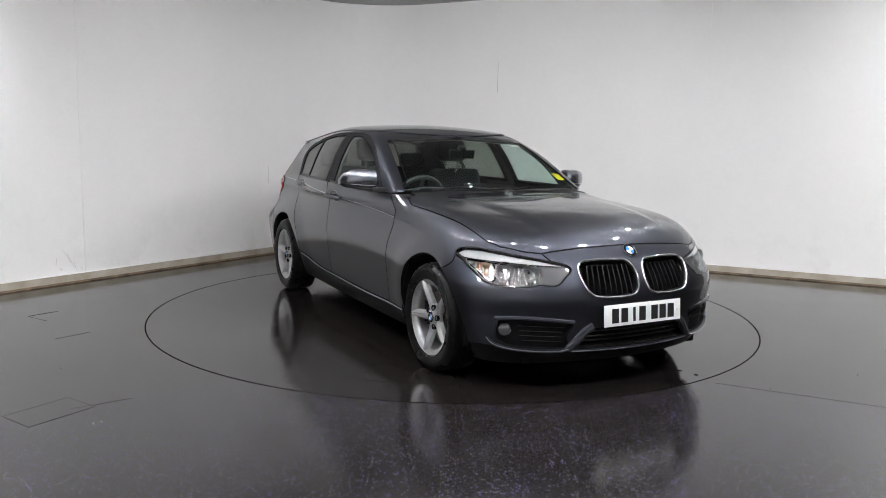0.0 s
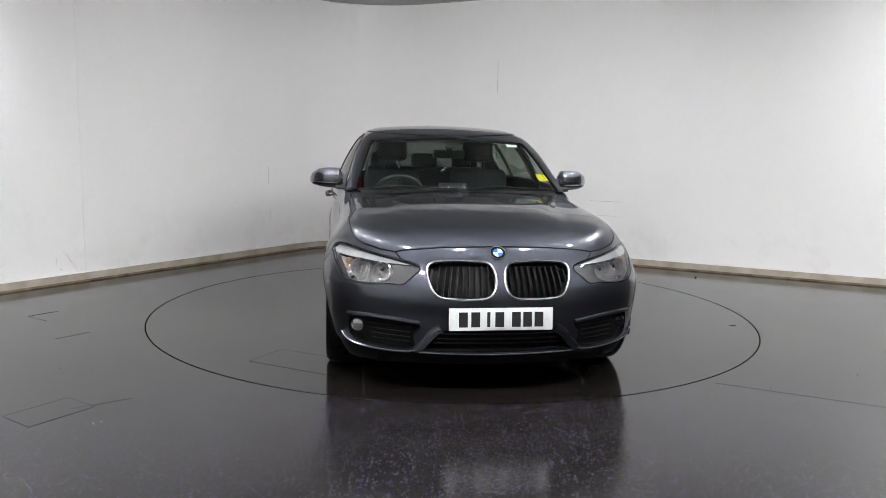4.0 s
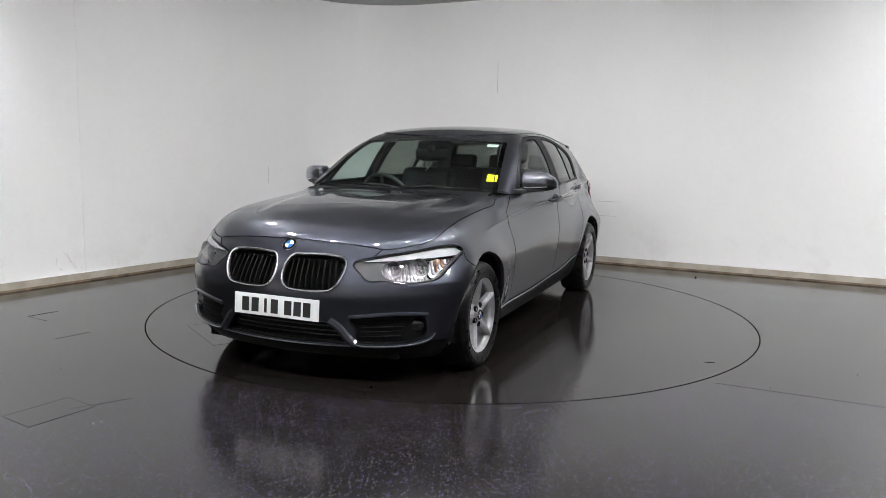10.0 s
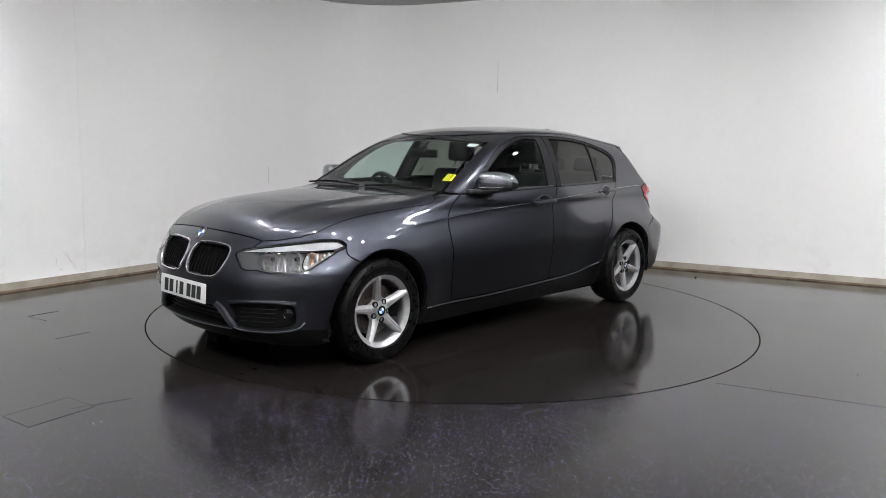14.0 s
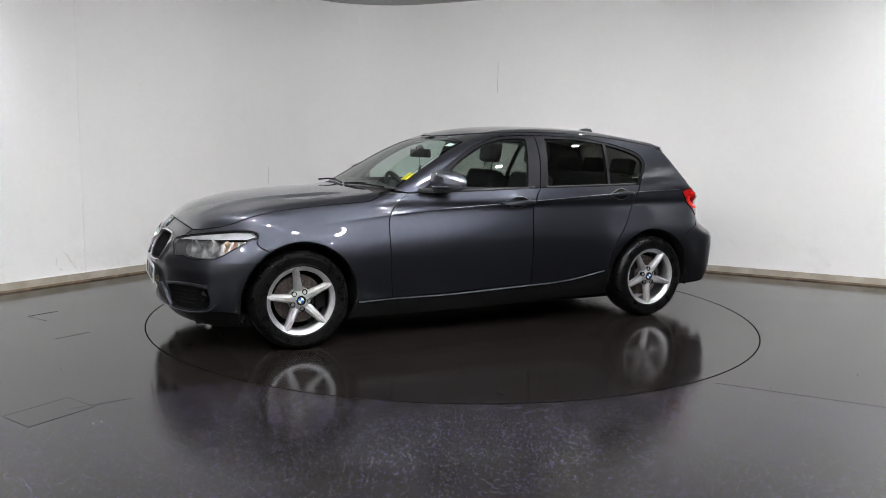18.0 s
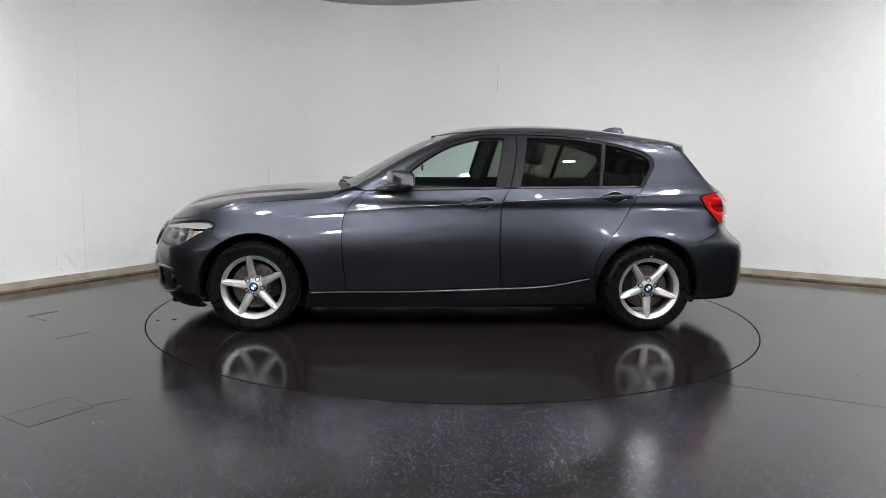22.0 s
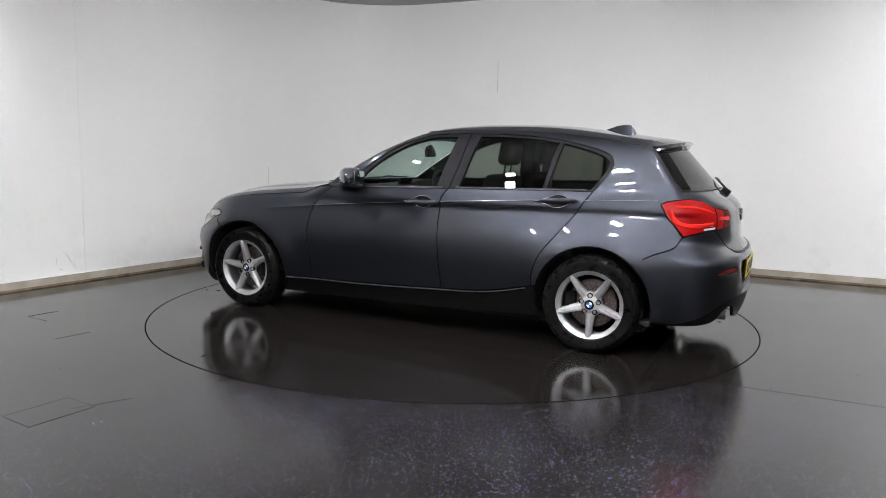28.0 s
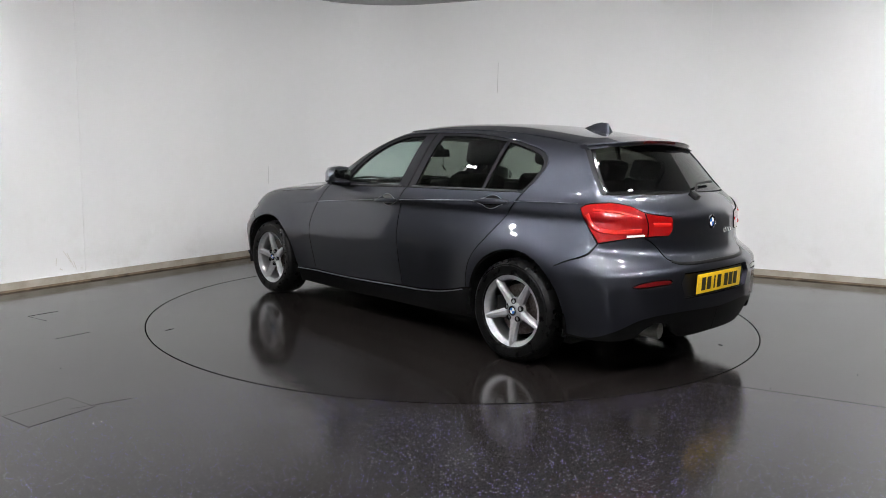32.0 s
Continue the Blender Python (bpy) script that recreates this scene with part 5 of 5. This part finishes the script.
        rings = lathe(bm, [(0.007, 0.003), (0.006, 0.006), (0.003, 0.0065)], m @ Matrix.Translation((sx, 0, 0)), 12)
        cap(bm, rings[-1])
        part("plate_screw", bm, mat, ob)
    return ob


def grid_form(rows, bm, closed=True):
    """Skins rows of points into a tube of faces."""
    vs = [[bm.verts.new(p) for p in r] for r in rows]
    for a, b in zip(vs, vs[1:]):
        n = len(a)
        for i in range(n if closed else n - 1):
            bm.faces.new((a[i], a[(i + 1) % n], b[(i + 1) % n], b[i]))
    return vs


def build_mirror(side):
    """Door mirror: a rounded shell that tapers outwards, on a foot at the window's front corner."""
    bm = bmesh.new()
    rows = []
    for y, x0, x1, z0, z1 in ((0.765, 0.36, 0.45, 0.985, 1.055), (0.79, 0.325, 0.475, 0.966, 1.094), (0.86, 0.31, 0.465, 0.964, 1.098), (0.925, 0.3, 0.43, 0.968, 1.088), (0.97, 0.298, 0.38, 0.978, 1.062), (0.99, 0.302, 0.335, 0.995, 1.03)):
        ring = []
        for k in range(20):
            a = 2 * math.pi * k / 20
            ca, sa = math.cos(a), math.sin(a)
            sx = math.copysign(abs(ca) ** 0.62, ca)
            sz = math.copysign(abs(sa) ** 0.62, sa)
            ring.append(Vector(((x0 + x1) / 2 + (x1 - x0) / 2 * sx, y * side, (z0 + z1) / 2 + (z1 - z0) / 2 * sz)))
        rows.append(ring)
    vs = grid_form(rows, bm)
    cap(bm, vs[0])
    cap(bm, vs[-1])
    # cap colour carries the reflected light
    shell = part("door_mirror", bm, LIGHTENED_CAP, CAR, "door mirror with a cap lightened for reflected lamps and a black base")
    bm = bmesh.new()
    rows = []
    for y, x0, x1, z0, z1 in ((0.79, 0.32, 0.47, 0.957, 0.984), (0.86, 0.306, 0.462, 0.959, 0.986), (0.92, 0.297, 0.42, 0.966, 0.99), (0.972, 0.3, 0.345, 0.985, 1.0)):
        rows.append([Vector(((x0 + x1) / 2 + (x1 - x0) / 2 * math.copysign(abs(math.cos(a)) ** 0.6, math.cos(a)), y * side, (z0 + z1) / 2 + (z1 - z0) / 2 * math.sin(a))) for a in [2 * math.pi * k / 16 for k in range(16)]])
    vs = grid_form(rows, bm)
    cap(bm, vs[0])
    cap(bm, vs[-1])
    part("mirror_base", bm, BLACK, shell, "black mirror underside")
    bm = bmesh.new()
    tube(bm, [(0.47, 0.8 * side, 0.992), (0.468, 0.86 * side, 0.992), (0.43, 0.922 * side, 0.996), (0.37, 0.965 * side, 1.0), (0.32, 0.98 * side, 1.004)], 0.0042, 8)
    part("indicator_strip", bm, REFLECTOR, shell, "clear indicator strip")
    bm = bmesh.new()
    box_bm(bm, (0.2, 0.09, 0.028), pose(0.44, 0.775 * side, 0.966, 0, 0, -8 * side), 0.012)
    part("mirror_foot", bm, BLACK, shell)
    bm = bmesh.new()
    box_bm(bm, (0.004, 0.15, 0.09), pose(0.302, 0.87 * side, 1.028, 0, 0, 6 * side), 0.001)
    part("mirror_glass", bm, CHROME, shell, "mirror glass")


def build_handle(x, z, door, mirror):
    """A bow handle over a flat black patch painted for the shade of a shallow cup."""
    cup = ringed([(x + 0.105, z - 0.003), (x + 0.06, z + 0.02), (x + 0.02, z + 0.037), (x - 0.03, z + 0.037), (x - 0.07, z + 0.02), (x - 0.095, z), (x - 0.06, z - 0.02), (x - 0.02, z - 0.037), (x + 0.03, z - 0.037), (x + 0.06, z - 0.022)], 0.01)
    # body-coloured recess drawn black: its shade is put into the colour
    panel("cup_shade", "side", cup, GLOSS_BLACK, door, lift=0.0015, depth=0.0, gap=0.0, res=0.03, mirror=mirror)
    # rim in the painted highlight tone
    trim_line("cup_rim", "side", cup, 0.0042, EDGE_GLINT, door, 0.002, mirror=mirror, closed=True)
    line = curve([(x + 0.125, z - 0.005), (x + 0.06, z - 0.001), (x, z + 0.001), (x - 0.06, z + 0.003), (x - 0.122, z + 0.005)])
    p = on_skin("side", line)
    n = skin_normal(p)
    t = np.linspace(-1, 1, len(p))
    p = p + n * (0.01 + 0.03 * (1 - t ** 4))[:, None]
    w = 0.0165 * (1 - 0.72 * np.clip(-t, 0, 1) ** 2.2 - 0.3 * np.clip(t, 0, 1) ** 6)
    bm = bmesh.new()
    rows = []
    for q, nn, ww in zip(p, n, w):
        up = np.array([0, 0, 1.0])
        rows.append([Vector((q + up * ww * math.cos(a) + nn * 0.012 * math.sin(a)) * ([1, -1, 1] if mirror else [1, 1, 1])) for a in [2 * math.pi * k / 10 for k in range(10)]])
    vs = grid_form(rows, bm)
    cap(bm, vs[0])
    cap(bm, vs[-1])
    part("door_handle", bm, PAINT, door, "grey bow door handle")
    for e in (0, len(line) - 1):
        bm = bmesh.new()
        q = on_skin("side", line[e:e + 1])[0] * ([1, -1, 1] if mirror else [1, 1, 1])
        box_bm(bm, (0.024, 0.046, 0.012), Matrix.Translation(Vector(q)), 0.005)
        part("handle_mount", bm, PAINT, door)


def spoiler_edge(y):
    """Where the roof spoiler starts on the roof, and its trailing edge, at a distance from the middle."""
    e = abs(y) / 0.575
    front = on_skin("top", np.array([(-1.535 + 0.0 * e, y)]))[0]
    return front, -1.76 + 0.13 * e ** 3, 1.312 - 0.034 * e ** 2


def build_spoiler():
    """Roof spoiler over the rear window, flush with the roof and closed at both ends."""
    bm = bmesh.new()
    rows = []
    for k in range(-14, 15):
        y = 0.575 * k / 14
        f, xt, zt = spoiler_edge(y)
        under = on_skin("back", np.array([(y, zt - 0.032)]))[0]
        mid = (f + np.array([xt, y, zt])) / 2
        rows.append([Vector(v) for v in ((f[0] + 0.01, y, f[2] + 0.001), (f[0] - 0.05, y, f[2] - 0.006), (mid[0], y, mid[2] + 0.004), (xt + 0.02, y, zt + 0.002), (xt + 0.003, y, zt), (xt, y, zt - 0.005), (xt + 0.008, y, zt - 0.012), (under[0] - 0.02, y, under[2] + 0.006), (under[0] + 0.01, y, under[2]), (f[0] + 0.0, y, f[2] - 0.03))])
    vs = grid_form(rows, bm)
    cap(bm, vs[0])
    cap(bm, vs[-1])
    sp = part("roof_spoiler", bm, PAINT, CAR, "grey roof spoiler with a red brake light")
    bm = bmesh.new()
    rows = []
    for k in range(-6, 7):
        y = 0.17 * k / 6
        _, xt, zt = spoiler_edge(y)
        rows.append([Vector(v) for v in ((xt - 0.0015, y, zt - 0.003), (xt + 0.004, y, zt - 0.016), (xt + 0.03, y, zt - 0.022), (xt + 0.03, y, zt - 0.004))])
    vs = grid_form(rows, bm)
    cap(bm, vs[0])
    cap(bm, vs[-1])
    part("high_brake_light", bm, DARK_RED, sp, "red high-level brake light")


def build_fin():
    bm = bmesh.new()
    rows = []
    for x, w, h in ((-1.19, 0.004, 0.004), (-1.22, 0.022, 0.018), (-1.27, 0.034, 0.042), (-1.32, 0.038, 0.056), (-1.37, 0.036, 0.058), (-1.39, 0.032, 0.03), (-1.4, 0.028, 0.006)):
        z = float(ROOF_Z(np.array(x)))
        rows.append([Vector((x, w * c, z - 0.004 + h * s)) for c, s in ((-1, 0), (-0.75, 0.3), (-0.4, 0.65), (-0.16, 0.95), (0, 1), (0.16, 0.95), (0.4, 0.65), (0.75, 0.3), (1, 0))])
    vs = grid_form(rows, bm, False)
    cap(bm, vs[-1])
    part("aerial_fin", bm, PAINT, CAR, "small grey shark-fin aerial")


def build_wipers():
    for y0, y1, x0 in ((0.05, 0.6, 0.77), (-0.6, -0.02, 0.765)):
        ys = np.linspace(y0, y1, 14)
        p = on_skin("front", np.stack([ys, 0.972 + 0.006 * np.sin((ys - y0) / (y1 - y0) * 3.14)], 1)) + [0.01, 0, 0.008]
        bm = bmesh.new()
        tube(bm, p, 0.006, 8)
        w = part("wiper", bm, GRILLE_BLACK, CAR, "black windscreen wiper")
        bm = bmesh.new()
        a = p[7]
        tube(bm, [a + [0.0, 0, 0.006], a + [0.02, -0.12, 0.006], a + [0.05, -0.28, -0.008]], 0.006, 8)
        part("wiper_arm", bm, GRILLE_BLACK, w)
    bm = bmesh.new()
    p = on_skin("back", np.array([(0.03, 0.985), (-0.1, 1.04), (-0.28, 1.05), (-0.38, 1.05)]))
    n = skin_normal(p)
    p = p + n * 0.022
    tube(bm, p, 0.008, 8)
    w = part("rear_wiper", bm, GRILLE_BLACK, CAR, "black rear wiper")
    bm = bmesh.new()
    box_bm(bm, (0.05, 0.06, 0.05), aligned(p[0] - n[0] * 0.015, n[0]), 0.012)
    part("wiper_pivot", bm, GRILLE_BLACK, w)


def seat(x, y, width, back_tilt, head=True, name="front_seat"):
    bm = bmesh.new()
    box_bm(bm, (0.5, width, 0.16), pose(x + 0.1, y, 0.5, 0, -6, 0), 0.05, 3)
    s = part(name, bm, CLOTH, CAR, "dark grey cloth seat")
    bm = bmesh.new()
    box_bm(bm, (0.14, width * 0.92, 0.56), pose(x - 0.225, y, 0.795, 0, -back_tilt, 0), 0.06, 4)
    part("backrest", bm, CLOTH, s)
    if head:
        bm = bmesh.new()
        c = (x - 0.335, y, 1.215)
        box_bm(bm, (0.1, 0.25, 0.17), pose(*c, 0, -back_tilt + 6, 0), 0.048, 4)
        part("headrest", bm, CLOTH, s)
        bm = bmesh.new()
        for d in (-0.06, 0.06):
            tube(bm, [(x - 0.295, y + d, 1.02), (x - 0.33, y + d, 1.16)], 0.006, 8)
        part("headrest_post", bm, CHROME, s)
    return s


def build_cabin():
    # floor pan and bulkheads that close the body below the windows
    bm = bmesh.new()
    box_bm(bm, (3.3, 1.36, 0.07), pose(0.0, 0, 0.17), 0.01)
    under = part("floor_pan", bm, DARK, CAR, "dark underbody")
    bm = bmesh.new()
    box_bm(bm, (0.42, 1.2, 0.06), pose(1.72, 0, 0.185), 0.01)
    part("front_tray", bm, DARK, under)
    bm = bmesh.new()
    box_bm(bm, (0.9, 1.1, 0.5), pose(1.35, 0, 0.5), 0.03)
    part("engine_bay", bm, DARK, under)
    bm = bmesh.new()
    box_bm(bm, (0.06, 1.36, 0.62), pose(0.76, 0, 0.62), 0.01)
    part("bulkhead", bm, DARK, under)
    bm = bmesh.new()
    box_bm(bm, (0.75, 0.98, 0.45), pose(-1.62, 0, 0.45), 0.03)
    part("boot_floor", bm, DARK, under)
    # dashboard
    bm = bmesh.new()
    rows = []
    for y in np.linspace(-0.7, 0.7, 15):
        hump = 0.035 * math.exp(-((y + 0.36) / 0.2) ** 2)
        b = 0.06 * (abs(y) / 0.7) ** 2
        rows.append([Vector(v) for v in ((0.74 - b, y, 0.93), (0.6 - b, y, 0.95 + hump * 0.6), (0.42 - b, y, 0.945 + hump), (0.36 - b, y, 0.9 + hump), (0.34 - b, y, 0.75), (0.42 - b, y, 0.6), (0.72 - b, y, 0.6))])
    vs = grid_form(rows, bm)
    cap(bm, vs[0])
    cap(bm, vs[-1])
    dash = part("dashboard", bm, TRIM, CAR, "dark moulded dashboard")
    box("dash_screen", (0.02, 0.2, 0.09), pose(0.42, 0.0, 0.955, 0, -12, 0), GLOSS_BLACK, dash, "dark dash screen", 0.006)
    # steering wheel on the car's right
    m = Matrix.Translation((0.22, -0.36, 0.87)) @ Matrix.Rotation(radians(-66), 4, "Y")
    bm = bmesh.new()
    tube(bm, [m @ Vector((0.185 * math.cos(a), 0.185 * math.sin(a), 0)) for a in [2 * math.pi * k / 40 for k in range(40)]], 0.016, 8, True)
    wheel = part("steering_wheel", bm, BLACK, CAR, "black three-spoke steering wheel")
    bm = bmesh.new()
    lathe_rings = lathe(bm, [(0.075, -0.03), (0.07, 0.0), (0.05, 0.015), (0.01, 0.018)], m, 24)
    cap(bm, lathe_rings[-1])
    part("airbag_cover", bm, TRIM, wheel)
    for a in (0, 180, 270):
        bm = bmesh.new()
        box_bm(bm, (0.13, 0.03, 0.014), m @ Matrix.Rotation(radians(a + 90), 4, "Z") @ Matrix.Translation((0.115, 0, 0)), 0.004)
        part("wheel_spoke", bm, BLACK, wheel)
    bm = bmesh.new()
    tube(bm, [(0.26, -0.36, 0.86), (0.5, -0.36, 0.78)], 0.035, 10)
    part("steering_column", bm, BLACK, wheel)
    seat(-0.28, 0.36, 0.5, 16)
    seat(-0.28, -0.36, 0.5, 16)
    seat(-1.05, 0.0, 1.2, 22, False, "rear_bench")
    for y in (0.38, 0.0, -0.38):
        bm = bmesh.new()
        box_bm(bm, (0.09, 0.24, 0.13), pose(-1.42, y, 1.12, 0, -16, 0), 0.035, 3)
        part("rear_headrest", bm, CLOTH, CAR, "dark cloth headrest")
    # roof lining, door cards and pillars on the inside
    edge = carry(DITCH, "side", "top")
    edge = chain([(0.12, 0.0)], [(0.12, 0.45)], edge[6:], [(-1.55, 0.0)])
    panel("roof_lining", "top", chain(edge, (edge * [1, -1])[::-1]), material("roof_lining", (0.3, 0.3, 0.29), 0.9), CAR, lift=-0.03, gap=0.02, depth=0.0, res=0.08)
    door_card = chain(curve([(0.7, 0.3), (0.7, 0.93), (0.4, 0.955), (-0.9, 0.97), (-1.25, 0.97)], smooth=False), curve([(-1.25, 0.97), (-1.0, 0.6), (-0.9, 0.3), (0.7, 0.3)], smooth=False))
    both("door_card", "side", door_card, TRIM, CAR, lift=-0.07, gap=0.0, depth=0.0, res=0.08)
    quarter = chain(curve([(-1.2, 0.7), (-1.25, 0.97), (-1.4, 1.0), (-1.45, 1.2), (-1.3, 1.28), (-1.5, 1.27), (-1.75, 1.0), (-1.75, 0.7), (-1.2, 0.7)], smooth=False))
    both("quarter_trim", "side", quarter, TRIM, CAR, lift=-0.05, gap=0.0, depth=0.0, res=0.08)
    pillar = chain(curve([(-0.36, 0.97), (-0.46, 1.33), (-0.38, 1.33), (-0.27, 0.97), (-0.36, 0.97)], smooth=False))
    both("pillar_trim", "side", pillar, TRIM, CAR, lift=-0.04, gap=0.0, depth=0.0, res=0.08)
    bm = bmesh.new()
    box_bm(bm, (0.6, 1.1, 0.03), pose(-1.62, 0, 0.97), 0.01)
    part("parcel_shelf", bm, CLOTH, CAR, "dark parcel shelf")
    # interior mirror
    bm = bmesh.new()
    box_bm(bm, (0.03, 0.24, 0.065), pose(0.195, 0.0, 1.2, 0, 8, 12), 0.014, 3)
    mirror = part("interior_mirror", bm, GRILLE_BLACK, CAR, "black interior mirror")
    bm = bmesh.new()
    box_bm(bm, (0.05, 0.05, 0.05), pose(0.2, 0.0, 1.235, 0, 30, 0), 0.015, 2)
    part("mirror_stem", bm, GRILLE_BLACK, mirror)


def build_details():
    bm = bmesh.new()
    tube(bm, [(0.185, -0.03, 1.17), (0.184, -0.032, 1.1)], 0.0025, 6)
    charm = part("mirror_charm", bm, BLACK, CAR, "small charm hanging from the interior mirror")
    for k, (dy, z) in enumerate(((-0.02, 1.1), (-0.034, 1.085), (-0.046, 1.075))):
        bm = bmesh.new()
        rings = lathe(bm, [(0.002, -0.012), (0.009, -0.006), (0.01, 0.0), (0.008, 0.006), (0.002, 0.01)], Matrix.Translation((0.184, dy, z)), 12)
        part("bead", bm, CHROME, charm)
    for flip in (False, True):
        cover = ringed([(0.555, 0.512), (0.6, 0.533), (0.66, 0.528), (0.685, 0.512), (0.64, 0.494), (0.59, 0.494)], 0.012)
        panel("washer_cover", "nose", mirrored(cover) if flip else cover, PAINT, FRONT_BUMPER, lift=0.0012, gap=0.0, depth=0.004, res=0.02)
    p = on_skin("nose", np.array([(0.0, 0.725)]))[0]
    roundel("badge", aligned(p + [0.0, 0, 0.002], skin_normal(p[None])[0]) , 0.041, CAR)
    p = on_skin("back", np.array([(0.0, 0.85)]))[0]
    roundel("badge", aligned(p, skin_normal(p[None])[0]), 0.041, CAR)
    plate("number_plate", 2.135, 0.418, 4, WHITE, True)
    plate("number_plate", -2.186, 0.516, -2, YELLOW, False)
    # exhaust
    bm = bmesh.new()
    m = Matrix.Translation((-2.1, 0.482, 0.272)) @ Matrix.Rotation(radians(-90), 4, "Y") @ Matrix.Rotation(radians(8), 4, "X")
    rings = lathe(bm, [(0.044, -0.12), (0.045, 0.0), (0.042, 0.002), (0.04, -0.002), (0.039, -0.1)], m, 24)
    cap(bm, rings[-1])
    part("exhaust_pipe", bm, TAILPIPE, CAR, "polished round exhaust tailpipe")
    for k, w in enumerate((0.03, 0.024, 0.026, 0.02)):
        y = -0.19 - 0.036 * k
        q = on_skin("back", np.array([(y, 0.79)]))
        box("model_mark", (w, 0.022, 0.004), aligned(q[0], skin_normal(q)[0]) @ Matrix.Rotation(radians(90), 4, "Z"), CHROME, TAILGATE, "small chrome bar", 0.001)
    # stickers inside the windscreen
    for ring, mat, label in (([(0.563, 1.08), (0.634, 1.074), (0.648, 1.034), (0.578, 1.034)], STICKER, "yellow paper sticker"), ([(0.428, 1.283), (0.512, 1.277), (0.508, 1.26), (0.434, 1.263)], WHITE, "small white label")):
        panel("sticker", "front", chain(curve(ring + ring[:1], 0.02, False)), mat, CAR, lift=-0.006, gap=0.0, depth=0.0, res=0.03, label=label)


for wx, wy, ph in ((AXLE, 0.848, -81), (-AXLE, 0.862, 90), (AXLE, -0.848, 40), (-AXLE, -0.862, 26)):
    build_wheel(wx, wy, ph)
build_mirror(1)
build_mirror(-1)
for i, flip in enumerate((False, True)):
    build_handle(-0.175, 0.884, FRONT_DOORS[i], flip)
    build_handle(-1.095, 0.926, REAR_DOORS[i], flip)
build_spoiler()
build_fin()
build_wipers()
build_cabin()
build_details()


def motions():
    """The deck turns at one speed and carries the car round."""
    walk(TURNTABLE, [(t, turned(t)) for t in range(33)])
    walk(CAR, [(t, turned(t, CAR_OFFSET)) for t in range(33)])


motions()
